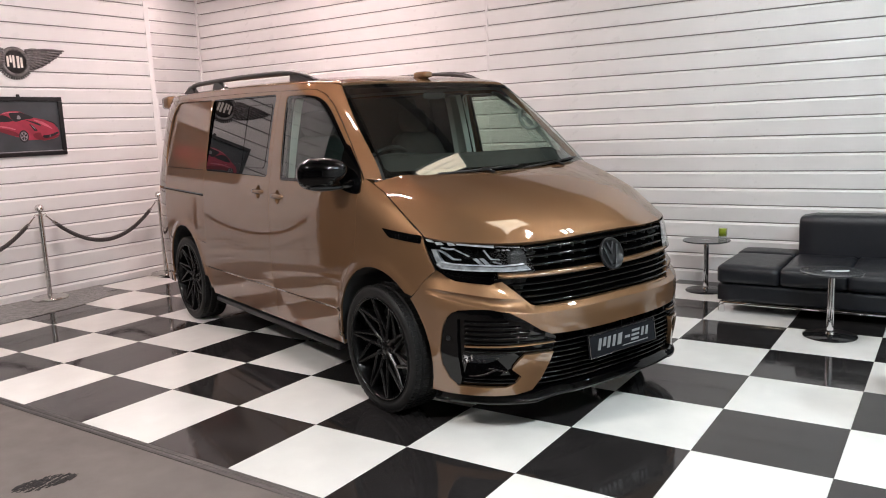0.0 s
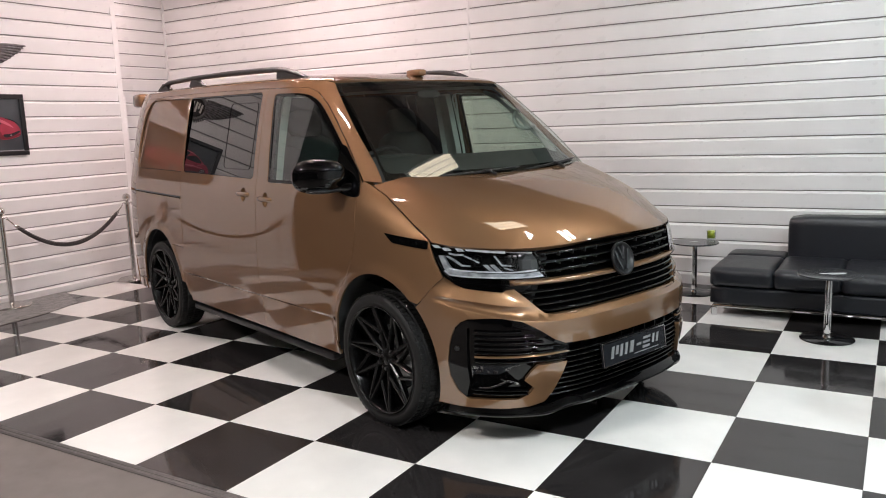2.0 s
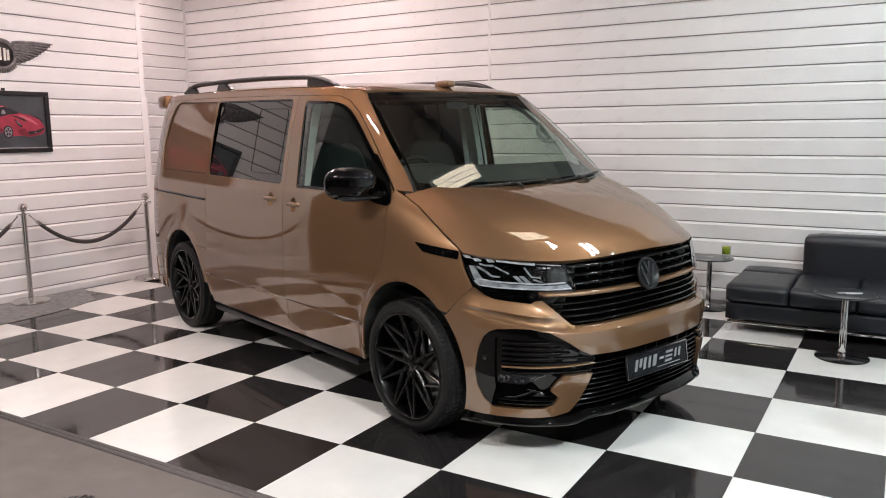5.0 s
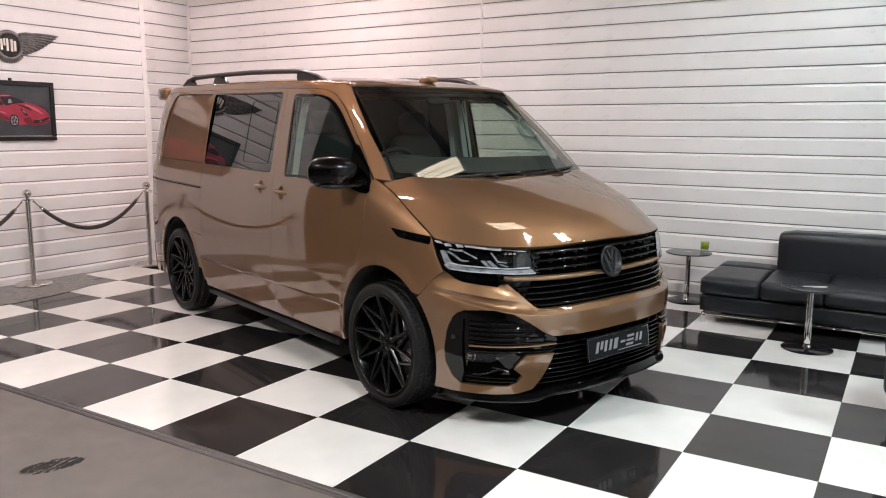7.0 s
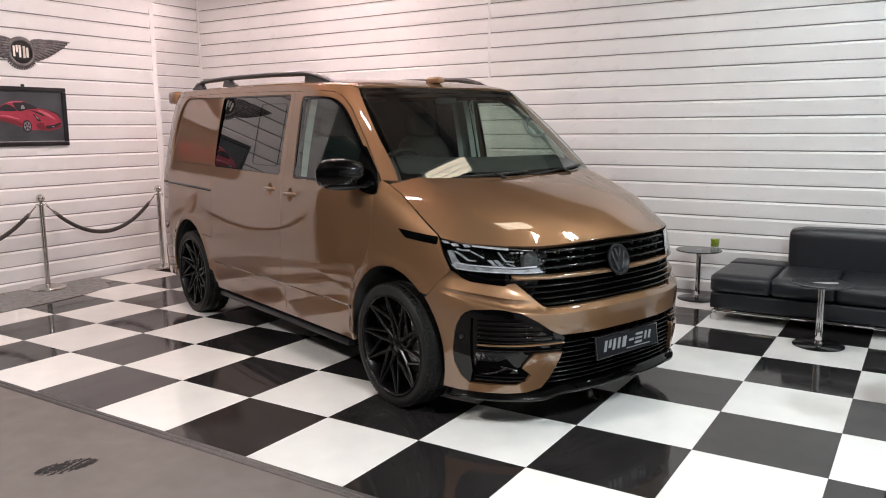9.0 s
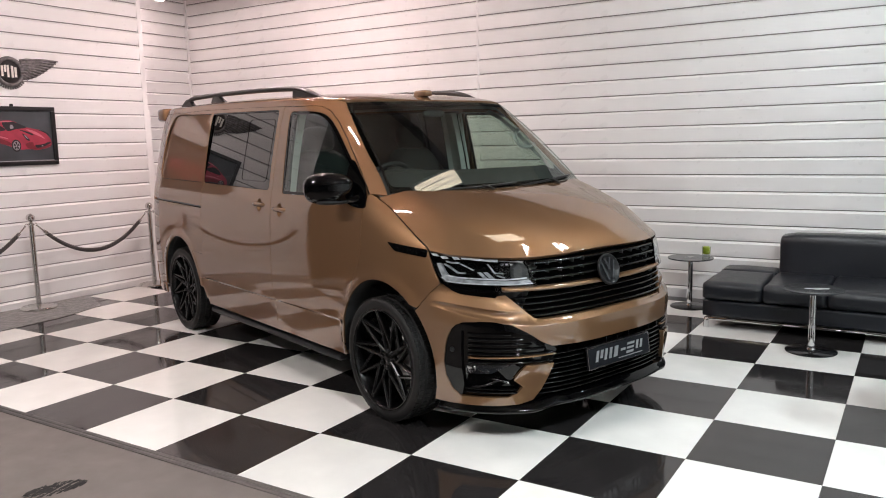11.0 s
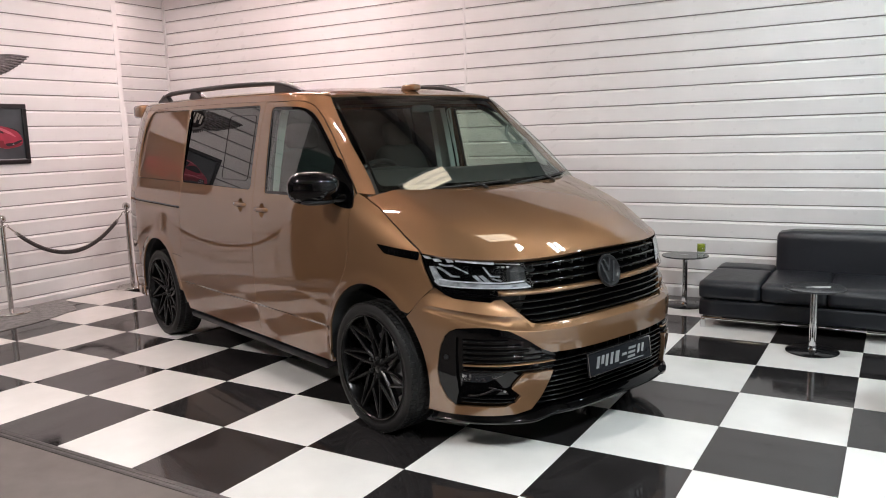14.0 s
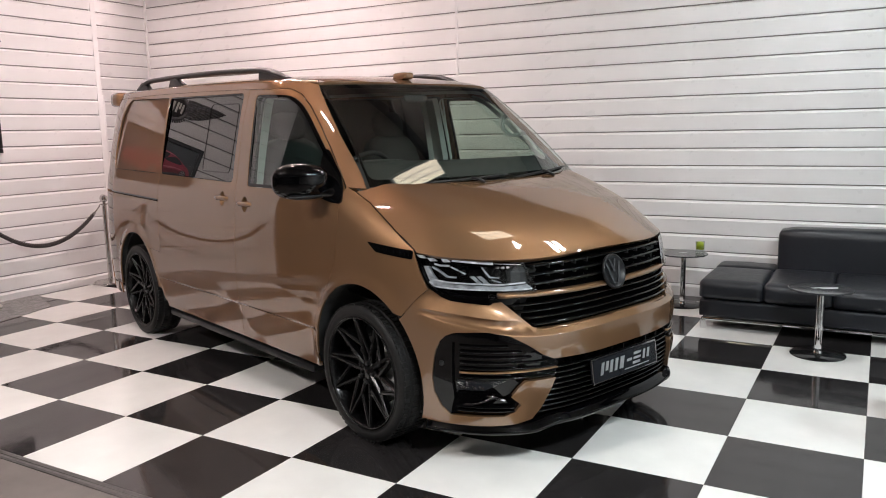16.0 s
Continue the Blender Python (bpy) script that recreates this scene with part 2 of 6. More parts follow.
wall_recess = wall("wall_recess", RECESS_X - 0.2, RECESS_X - 0.02, LEFT_END - 0.5, BACK_Y + 0.02)
wall_return = wall("wall_return", RECESS_X - 0.02, LEFT_X - 0.2, LEFT_END - 0.2, LEFT_END - 0.02)
wall_right = wall("wall_right", RIGHT_X, RIGHT_X + 0.2, FRONT_Y, BACK_Y + 0.02)
# Out of view; coloured dark so the van's black parts mirror darkness.
wall_front = wall("wall_front", RECESS_X - 0.2, RIGHT_X + 0.2, FRONT_Y - 0.2, FRONT_Y, mat=UNLIT_WALL)
ceiling = tagged(mesh_object("ceiling", box(RECESS_X - 0.2, RIGHT_X + 0.2, FRONT_Y - 0.2, BACK_Y + 0.2, TOP, TOP + 0.15), CEILING), kind="structure")
ground = tagged(mesh_object("ground", box(RECESS_X - 0.2, RIGHT_X + 0.2, FRONT_Y - 0.2, BACK_Y + 0.2, -0.25, -0.02), GROUT), kind="structure")

SEAM_X = -2.03
BACK_Z0, LEFT_Z0, RECESS_Z0 = -0.037, -0.058, -0.015

# ---- floor: tiles, vinyl, carpet, edging strip ----
TILE = 0.6
TILE_LEFT = LEFT_X


def tile_mesh(name, x0, x1, y0, y1, mat):
    bm = box(x0 + 0.0008, x1 - 0.0008, y0 + 0.0008, y1 - 0.0008, -0.02, 0.0, 0.0)
    top = [e for e in bm.edges if all(v.co.z > -0.001 for v in e.verts)]
    bmesh.ops.bevel(bm, geom=top, offset=0.0008, segments=1, affect="EDGES")
    mesh = bpy.data.meshes.new(name)
    bm.to_mesh(mesh)
    bm.free()
    mesh.materials.append(mat)
    return mesh


def lay_tiles(floor):
    shared = {}
    for i in range(-10, 9):
        for j in range(-1, 8):
            x0, x1 = max(i * TILE, TILE_LEFT), min((i + 1) * TILE, RIGHT_X)
            y0, y1 = j * TILE, min((j + 1) * TILE, BACK_Y)
            if x1 - x0 < 0.02 or y1 - y0 < 0.02:
                continue
            white = (i + j) % 2 == 0
            key = (white, round(x1 - x0, 3), round(y1 - y0, 3))
            if key not in shared:
                shared[key] = tile_mesh("tile", 0, x1 - x0, 0, y1 - y0, TILE_WHITE if white else TILE_BLACK)
            ob = new("tile", shared[key])
            ob.location = (x0, y0, 0)
            ob.parent = floor


floor = tagged(mesh_object("floor", box(TILE_LEFT, RIGHT_X, -TILE, BACK_Y, -0.03, -0.0195), GROUT), "chequered floor of glossy black and white square tiles", "floor", kind="structure")
vinyl = tagged(mesh_object("vinyl_floor", box(LEFT_X, RIGHT_X, FRONT_Y, -TILE - 0.055, -0.03, -0.006), VINYL), "smooth dark grey vinyl floor in front of the tiles", "floor", kind="structure")
carpet_shape = bmesh.new()
add_prism(carpet_shape, [(LEFT_X, -0.66), (-4.62, -0.66), (-4.64, 0.3), (-4.66, 0.7), (-4.675, 1.0), (-4.72, 1.25), (-4.80, 1.48), (-4.83, 1.56), (-5.05, 1.66), (-5.25, 1.74), (LEFT_X, 1.84)], 0.006, Matrix.Translation((0, 0, 0.001)))
bmesh.ops.recalc_face_normals(carpet_shape, faces=carpet_shape.faces)
carpet = tagged(mesh_object("carpet", carpet_shape, CARPET), "worn grey carpet strip along the wall", "carpet", kind="structure")
recess_floor = tagged(mesh_object("recess_floor", box(RECESS_X, LEFT_X, LEFT_END - 0.02, BACK_Y, -0.03, -0.002), GROUT), kind="structure")


def edging():
    bm = bmesh.new()
    profile = [(-0.058, -0.008), (-0.056, -0.002), (-0.045, 0.001), (-0.030, 0.0005), (-0.027, 0.003), (-0.010, 0.004), (-0.002, 0.002), (0.0, -0.004)]
    ends = [[bm.verts.new((x, -TILE + y, z)) for y, z in profile] for x in (TILE_LEFT, RIGHT_X)]
    for k in range(len(profile) - 1):
        bm.faces.new((ends[0][k], ends[1][k], ends[1][k + 1], ends[0][k + 1]))
    bmesh.ops.recalc_face_normals(bm, faces=bm.faces)
    return bm


tagged(mesh_object("edging_strip", edging(), ALUMINIUM), "ribbed aluminium edging strip between tiles and vinyl", "trim", kind="structure")


def trim(name, x0, x1, y0, y1, z0=0.0, z1=TOP, bevel=0.004):
    return tagged(mesh_object(name, box(x0, x1, y0, y1, z0, z1, bevel, 2), BOARD_TRIM), kind="structure")


trim("trim_seam", SEAM_X - 0.013, SEAM_X + 0.013, BACK_Y - 0.007, BACK_Y + 0.02)
trim("trim_corner", RECESS_X - 0.002, RECESS_X + 0.022, BACK_Y - 0.026, BACK_Y + 0.01)
trim("trim_wall_end", LEFT_X - 0.19, LEFT_X + 0.005, LEFT_END - 0.055, LEFT_END + 0.006)
trim("trunking", LEFT_X - 0.06, LEFT_X - 0.01, LEFT_END + 0.006, LEFT_END + 0.040, 0.0, 1.98)

# Added above the view; it darkens what the bonnet mirrors.
tagged(mesh_object("bonnet_dark_strip", box(-1.9, RIGHT_X, BACK_Y - 0.06, BACK_Y - 0.01, 3.09, TOP - 0.002), STEEL_DARK), "unseen dark strip at the wall head, added to be mirrored in the bonnet", "trim", kind="structure")

# the boards of the left wall end at a grey roller shutter, seen mirrored in the van's side
def shutter(y0, y1):
    bm = bmesh.new()
    profile, z = [], DOOR_HEAD - 0.05
    while z < TOP - 0.08:
        profile += [(-0.010, z), (0.0, z + 0.012), (0.002, z + 0.040), (0.0, z + 0.066), (-0.010, z + 0.076)]
        z += 0.080
    ends = [[bm.verts.new((LEFT_X + x, y, h)) for x, h in profile] for y in (y0, y1)]
    for k in range(len(profile) - 1):
        bm.faces.new((ends[0][k], ends[0][k + 1], ends[1][k + 1], ends[1][k]))
    bmesh.ops.recalc_face_normals(bm, faces=bm.faces)
    return bm


tagged(mesh_object("roller_shutter", shutter(FRONT_Y, BOARDS_FROM - 0.06), SHUTTER), "grey ribbed roller shutter, rolled up over a dark opening", "shutter", kind="structure")
trim("trim_shutter", LEFT_X - 0.02, LEFT_X + 0.012, BOARDS_FROM - 0.06, BOARDS_FROM)
# dark roof beams
for y in (2.17, -0.6, -4.4):
    beam = bmesh.new()
    add_box(beam, RECESS_X, RIGHT_X, y - 0.05, y + 0.05, TOP - 0.022, TOP - 0.002)
    add_box(beam, RECESS_X, RIGHT_X, y - 0.005, y + 0.005, TOP - 0.12, TOP - 0.022)
    add_box(beam, RECESS_X, RIGHT_X, y - 0.05, y + 0.05, TOP - 0.135, TOP - 0.12)
    tagged(mesh_object("beam", beam, STEEL_DARK), kind="structure")
NE = 3.2  # how square the nose is in plan


def curve(table):
    """A smooth function through (input, output) pairs, monotone between them."""
    xs, ys = [p[0] for p in table], [p[1] for p in table]
    n = len(xs)
    slopes = [(ys[k + 1] - ys[k]) / (xs[k + 1] - xs[k]) for k in range(n - 1)]
    tangents = [slopes[0]] + [0 if a * b <= 0 else 2 * a * b / (a + b) for a, b in zip(slopes, slopes[1:])] + [slopes[-1]]

    def value(x):
        if x <= xs[0]:
            return ys[0] + tangents[0] * (x - xs[0])
        if x >= xs[-1]:
            return ys[-1] + tangents[-1] * (x - xs[-1])
        k = 0
        while xs[k + 1] < x:
            k += 1
        h = xs[k + 1] - xs[k]
        t = (x - xs[k]) / h
        return ((1 + 2 * t) * (1 - t) ** 2 * ys[k] + t * (1 - t) ** 2 * h * tangents[k] + t * t * (3 - 2 * t) * ys[k + 1] + t * t * (t - 1) * h * tangents[k + 1])
    return value


half_width = curve([(0.12, 0.918), (0.25, 0.929), (0.36, 0.937), (0.48, 0.944), (0.58, 0.949), (0.70, 0.9525), (0.85, 0.9505), (1.0, 0.9440), (1.10, 0.9380), (1.156, 0.9325), (1.2, 0.926), (1.257, 0.912), (1.4, 0.887), (1.55, 0.857), (1.7, 0.824), (1.8, 0.796), (1.88, 0.765), (1.95, 0.73)])
nose_x = curve([(0.12, 0.86), (0.25, 0.88), (0.4, 0.905), (0.55, 0.902), (0.62, 0.893), (0.68, 0.868), (0.75, 0.848), (0.85, 0.822), (0.95, 0.795), (1.0, 0.765), (1.1, 0.55), (1.2, 0.28), (1.27, 0.086), (1.55, -0.265), (1.812, -0.596), (1.95, -0.77)])
front_bend_x = curve([(0.12, -0.35), (1.0, -0.35), (1.1, -0.38), (1.2, -0.44), (1.27, -0.492), (1.55, -0.82), (1.812, -1.126), (1.95, -1.29)])
tail_x = curve([(0.12, -3.95), (0.5, -3.99), (1.1, -3.985), (1.5, -3.95), (1.8, -3.90), (1.95, -3.86)])
REAR_BEND_X = -3.1
WHEELBASE, AXLE_Z, ARCH_A, ARCH_B = 2.98, 0.35, 0.40, 0.455


def side_y(x, z):
    """Half the van's width at a station x (ahead of the front axle) and height z."""
    w, bend = half_width(z), front_bend_x(z)
    if x > bend:
        s = min((x - bend) / (nose_x(z) - bend), 0.99999)
        w *= (1 - s ** NE) ** (1 / NE)
    elif x < REAR_BEND_X:
        s = min((REAR_BEND_X - x) / (REAR_BEND_X - tail_x(z)), 0.99999)
        w *= (1 - s ** 4.5) ** (1 / 4.5)
    if z < 0.56 and -2.9 < x < 0.0:
        s = max(0.0, min(1.0, (0.515 - z) / 0.020))
        fade = max(0.0, min(1.0, (x + 2.62) / 0.15, (-0.32 - x) / 0.15))
        w -= 0.011 * s * s * (3 - 2 * s) * fade
    for axle in (0.0, -WHEELBASE):
        r = math.hypot((x - axle) / ARCH_A, (z - AXLE_Z) / ARCH_B)
        if r < 1.6 and z < 1.0:
            w += 0.010 * math.exp(-((r - 1.0) / 0.10) ** 2)
    return w


def front_x(y, z):
    """How far ahead the nose reaches at half-breadth y and height z."""
    bend = front_bend_x(z)
    s = min(abs(y) / half_width(z), 0.99999)
    return bend + (nose_x(z) - bend) * (1 - s ** NE) ** (1 / NE)


def round_nose(a, z):
    """A place on the near side's skin by its bearing a in degrees: 0 at the middle of the nose, 90 abeam of the front bend."""
    bend, w = front_bend_x(z), half_width(z)
    c, s = math.cos(math.radians(a)), math.sin(math.radians(a))
    r = (abs(c) ** NE + abs(s) ** NE) ** (-1 / NE)
    return (bend + (nose_x(z) - bend) * r * c, w * r * s, z)


BONNET_EDGE = [(-0.175, 1.272), (-0.11, 1.247), (0.01, 1.198), (0.13, 1.134), (0.24, 1.070), (0.345, 1.008)]
bonnet_mid = curve([(-0.25, 1.335), (-0.1, 1.302), (0.05, 1.264), (0.2, 1.220), (0.4, 1.153), (0.55, 1.096), (0.66, 1.047), (0.735, 1.006), (0.775, 0.977), (0.80, 0.950)])
bonnet_rim = curve([(-0.25, 1.300), *BONNET_EDGE, (0.45, 0.985), (0.6, 0.968), (0.75, 0.954), (0.80, 0.950)])


def bonnet_z(x, y):
    rim = bonnet_rim(x)
    s = min(abs(y) / max(side_y(x, rim), 0.02), 1.05)
    full = 6.0 - 3.6 * max(0.0, min(1.0, (x - 0.40) / 0.32))  # how square the crown is
    shoulder = 0.020 * max(0.0, min(1.0, (0.62 - x) / 0.25)) * math.exp(-((s - 0.86) / 0.12) ** 2) * max(0.0, 1 - s ** 12)
    return rim + (bonnet_mid(x) - rim) * (1 - s ** full) + shoulder


gutter_z = curve([(-3.95, 1.855), (-3.7, 1.885), (-3.0, 1.888), (-2.0, 1.872), (-1.2, 1.848), (-0.85, 1.832), (-0.6, 1.815)])
roof_mid = curve([(-3.95, 1.89), (-3.6, 1.945), (-2.5, 1.938), (-1.5, 1.915), (-1.0, 1.892), (-0.8, 1.868), (-0.7, 1.843), (-0.6, 1.812)])


def roof_z(x, y):
    edge = gutter_z(x)
    s = min(abs(y) / side_y(x, edge), 1.0)
    return edge + (roof_mid(x) - edge) * (1 - s ** 2.8) ** 0.6


SCREEN_FOOT, SCREEN_HEAD = (-0.072, 0.79, 1.271), (-0.706, 0.646, 1.812)


def screen(s, t):
    """The windscreen: s across from -1 to 1, t from its foot to its head; its edges lie close to the pillars."""
    x, z = (SCREEN_FOOT[k] + (SCREEN_HEAD[k] - SCREEN_FOOT[k]) * t for k in (0, 2))
    half = 0.797 - 0.130 * t
    crown = (0.115 - 0.053 * t) * (1 - abs(s) ** 2.2)
    bow = 0.03 * 4 * t * (1 - t) * (1 - 0.25 * s * s)
    return (x + crown + 0.64 * bow, half * s, z + 0.012 * (2 * t - 1) * (1 - s * s) + 0.77 * bow)


# ---- panels: outlines laid on the skin ----
from mathutils.geometry import delaunay_2d_cdt


def inside(p, ring):
    hit = False
    for (ax, ay), (bx, by) in zip(ring, ring[1:] + ring[:1]):
        if (ay > p[1]) != (by > p[1]) and p[0] < (bx - ax) * (p[1] - ay) / (by - ay) + ax:
            hit = not hit
    return hit


def ring_area(ring):
    return 0.5 * sum(a[0] * b[1] - b[0] * a[1] for a, b in zip(ring, ring[1:] + ring[:1]))


def inset(ring, gap):
    """The outline drawn in (gap > 0) or out all round."""
    sign = 1 if ring_area(ring) > 0 else -1
    out = []
    for k, p in enumerate(ring):
        a, b = Vector(ring[k - 1]), Vector(ring[(k + 1) % len(ring)])
        e1, e2 = (Vector(p) - a).normalized(), (b - Vector(p)).normalized()
        n = Vector((-e1.y, e1.x)) + Vector((-e2.y, e2.x))
        n = n.normalized() * sign / max(0.45, math.sqrt(max(0.0, (1 + e1.dot(e2)) / 2)))
        out.append((p[0] + n.x * gap, p[1] + n.y * gap))
    return out


def rounded(ring, radius, steps=4):
    """The outline with its corners rounded; radius: one number, or one for each corner."""
    out = []
    for k, p in enumerate(ring):
        r = radius[k] if isinstance(radius, (list, tuple)) else radius
        p, a, b = Vector(p), Vector(ring[k - 1]), Vector(ring[(k + 1) % len(ring)])
        ra, rb = min(r, (a - p).length * 0.45), min(r, (b - p).length * 0.45)
        if r <= 0:
            out.append(tuple(p))
            continue
        s, e = p + (a - p).normalized() * ra, p + (b - p).normalized() * rb
        for j in range(steps + 1):
            t = j / steps
            out.append(tuple((1 - t) ** 2 * s + 2 * t * (1 - t) * p + t * t * e))
    return out


def refine(ring, step):
    out = []
    for a, b in zip(ring, ring[1:] + ring[:1]):
        n = max(1, math.ceil(math.dist(a, b) / step))
        out += [(a[0] + (b[0] - a[0]) * k / n, a[1] + (b[1] - a[1]) * k / n) for k in range(n)]
    return out


def skin_point(surface, u, v, offset):
    """A place on a skin and the way out of it; offset: metres outwards."""
    h = 0.0015
    p = Vector(surface(u, v))
    du, dv = Vector(surface(u + h, v)) - Vector(surface(u - h, v)), Vector(surface(u, v + h)) - Vector(surface(u, v - h))
    n = du.cross(dv)
    n = n.normalized() if n.length > 1e-12 else Vector((0, 0, 1))
    core = Vector((min(max(p.x, -3.3), 0.1), 0, min(max(p.z, 0.6), 1.2)))
    if n.dot(p - core) < 0:
        n = -n
    return p + n * offset, n


def panel(name, surface, ring, mat, parent, holes=(), step=0.035, gap=0.002, depth=0.012, offset=0.0, label="", creases=()):
    """A sheet cut to the outline ring (less the holes), laid on a surface of two inputs, with its edges turned in by depth."""
    ring = refine(inset(list(ring), gap), step)
    holes = [refine(inset(list(h), -gap), step) for h in holes]
    loops = [ring, *holes]
    pts = [p for loop in loops for p in loop]
    edges, base = [], 0
    for loop in loops:
        edges += [(base + k, base + (k + 1) % len(loop)) for k in range(len(loop))]
        base += len(loop)
    for line in creases:
        run = []
        for a, b in zip(line, line[1:]):
            n = max(1, math.ceil(math.dist(a, b) / step))
            run += [(a[0] + (b[0] - a[0]) * k / n, a[1] + (b[1] - a[1]) * k / n) for k in range(n)]
        last = None
        for q in run + [line[-1]]:
            if inside(q, ring) and not any(inside(q, h) for h in holes) and min(math.dist(q, r) for r in pts[:base]) > 0.15 * step:
                pts.append(q)
                if last is not None:
                    edges.append((last, len(pts) - 1))
                last = len(pts) - 1
            else:
                last = None
    us, vs = [p[0] for p in ring], [p[1] for p in ring]
    border = np.array(pts)
    u = min(us) + step / 2
    row = 0
    while u < max(us):
        v = min(vs) + step * (0.5 + 0.5 * (row % 2))
        while v < max(vs):
            if np.min(np.hypot(border[:, 0] - u, border[:, 1] - v)) > 0.55 * step and inside((u, v), ring) and not any(inside((u, v), h) for h in holes):
                pts.append((u, v))
            v += step
        u += step * 0.87
        row += 1
    verts, _, faces, *_ = delaunay_2d_cdt([Vector(p) for p in pts], edges, [], 0, 1e-6)
    keep = []
    for f in faces:
        c = sum((verts[k] for k in f), Vector((0, 0))) / len(f)
        if inside(c, ring) and not any(inside(c, h) for h in holes):
            keep.append(tuple(f))
    places, normals, polys = [], [], []
    for v in verts:
        p, n = skin_point(surface, v.x, v.y, offset)
        places.append(p)
        normals.append(n)
    for f in keep:
        a, b, c = (places[k] for k in f[:3])
        polys.append(f if (b - a).cross(c - a).dot(normals[f[0]]) > 0 else f[::-1])
    if depth:
        for number, loop in enumerate(loops):
            inward = (1 if ring_area(loop) > 0 else -1) * (1 if number == 0 else -1)
            rings = []
            got = [skin_point(surface, *p, offset) for p in loop]
            count = len(loop)
            for k in range(count):
                p, n = got[k]
                along = got[(k + 1) % count][0] - got[k - 1][0]
                out = along.cross(n).normalized()
                probe = skin_point(surface, loop[k][0] + (loop[(k + 1) % count][1] - loop[k - 1][1]) * 0.01 * inward,
                                   loop[k][1] - (loop[(k + 1) % count][0] - loop[k - 1][0]) * 0.01 * inward, offset)[0]
                if out.dot(probe - p) < 0:
                    out = -out
                rings.append([(p, (n + out).normalized()), (p - n * 0.0025 + out * 0.0006, out), (p - n * depth, out)])
            start = len(places)
            for r in rings:
                for p, n in r:
                    places.append(p)
                    normals.append(n)
            for k in range(count):
                for j in range(2):
                    a, b = start + 3 * k + j, start + 3 * ((k + 1) % count) + j
                    f = (a, b, b + 1, a + 1)
                    c = (places[b] - places[a]).cross(places[a + 1] - places[a])
                    polys.append(f if c.dot(normals[a + 1]) > 0 else f[::-1])
    mesh = bpy.data.meshes.new(name)
    mesh.from_pydata(places, [], polys)
    for p in mesh.polygons:
        p.use_smooth = True
    mesh.normals_split_custom_set_from_vertices(normals)
    mesh.materials.append(mat)
    ob = new(name, mesh)
    ob.parent = parent
    if label:
        ob["label"] = label
    return ob


def near_side(x, z):
    return (x, -side_y(x, z), z)


def far_side(x, z):
    return (x, side_y(x, z), z)


SPREAD = 62.0  # degrees of bearing to one unit of the nose's own measure


def nose(u, z):
    return round_nose(u * SPREAD, z)


def by_y(y, z):
    """The nose's own measure at half-breadth y."""
    bend, w = front_bend_x(z), half_width(z)
    return (math.degrees(math.atan2(y / w, (front_x(y, z) - bend) / (nose_x(z) - bend))) / SPREAD, z)


def by_x(x, z, side=-1):
    bend, w = front_bend_x(z), half_width(z)
    s = min(max((x - bend) / (nose_x(z) - bend), 0.0), 0.9999)
    return (side * math.degrees(math.atan2((1 - s ** NE) ** (1 / NE), s)) / SPREAD, z)


def mirrored(ring):
    return [(-u, z) for u, z in ring]


# ---- the van ----
PAINT = material("bronze_paint", (0.262, 0.146, 0.075), 0.48, 0.80, vary=0.03, scale=1.5, coat=1.0, bump=0.02, bump_scale=900, coat_ior=1.96, edge=(0.05, 0.016, 0.010))
GLOSS_BLACK = material("gloss_black", (0.0008, 0.0008, 0.001), 0.035, vary=0.1, specular=0.38)
RECESS_BLACK = material("recess_black", (0.002, 0.002, 0.002), 0.9, vary=0.1, specular=0.05)
SLAT_BLACK = material("slat_black", (0.0018, 0.0018, 0.002), 0.07, vary=0.1, specular=0.38)
SATIN_BLACK = material("satin_black", (0.011, 0.011, 0.012), 0.36, specular=0.35, vary=0.15, bump=0.1, bump_scale=400)
WHEEL_BLACK = material("wheel_black", (0.0028, 0.0028, 0.003), 0.26, vary=0.15, specular=0.28)
RUBBER = material("tyre_rubber", (0.013, 0.0127, 0.0127), 0.50, specular=0.2, vary=0.15, scale=20, bump=0.25, bump_scale=150)
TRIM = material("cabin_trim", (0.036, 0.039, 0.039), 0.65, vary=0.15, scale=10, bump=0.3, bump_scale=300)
FABRIC = material("seat_fabric", (0.036, 0.037, 0.038), 0.85, vary=0.2, scale=15, bump=0.5, bump_scale=400)
HEADLINER = material("headliner", (0.16, 0.155, 0.15), 0.9, vary=0.08)
# Raised pale to stand in for the wall mirrored over the far pillar.
LIT_PILLAR_TRIM = material("lit_pillar_trim", (0.62, 0.65, 0.62), 0.7, vary=0.08)
LAMP_SILVER = material("lamp_reflector", (0.80, 0.80, 0.81), 0.12, 1.0, vary=0.05)
# Pale patchy colour standing in for the glint of chrome edges.
LAMP_GLINT = material("painted_glint", (0.60, 0.61, 0.63), 0.10, vary=0.35, scale=30)
# Guide colour; also painted on reflector edges and blades as their glint.
LAMP_WHITE = material("light_guide", (0.33, 0.345, 0.36), 0.12, vary=0.45, scale=35)
CALIPER = material("caliper_grey", (0.22, 0.22, 0.22), 0.5, 0.3, vary=0.15)
DISC = material("brake_disc", (0.30, 0.29, 0.28), 0.35, 1.0, vary=0.1)
PLATE_DARK = material("plate_grey", (0.016, 0.017, 0.020), 0.2, specular=0.3, vary=0.1)
PLATE_MARK = material("plate_mark", (0.24, 0.245, 0.25), 0.4, vary=0.05)
WINDSCREEN = glass("windscreen_glass", (0.72, 0.81, 0.76), 0.14)
SIDE_GLASS = glass("side_glass", (0.64, 0.77, 0.69), 0.07)
PRIVACY = glass("privacy_glass", (0.010, 0.011, 0.013), 0.060)
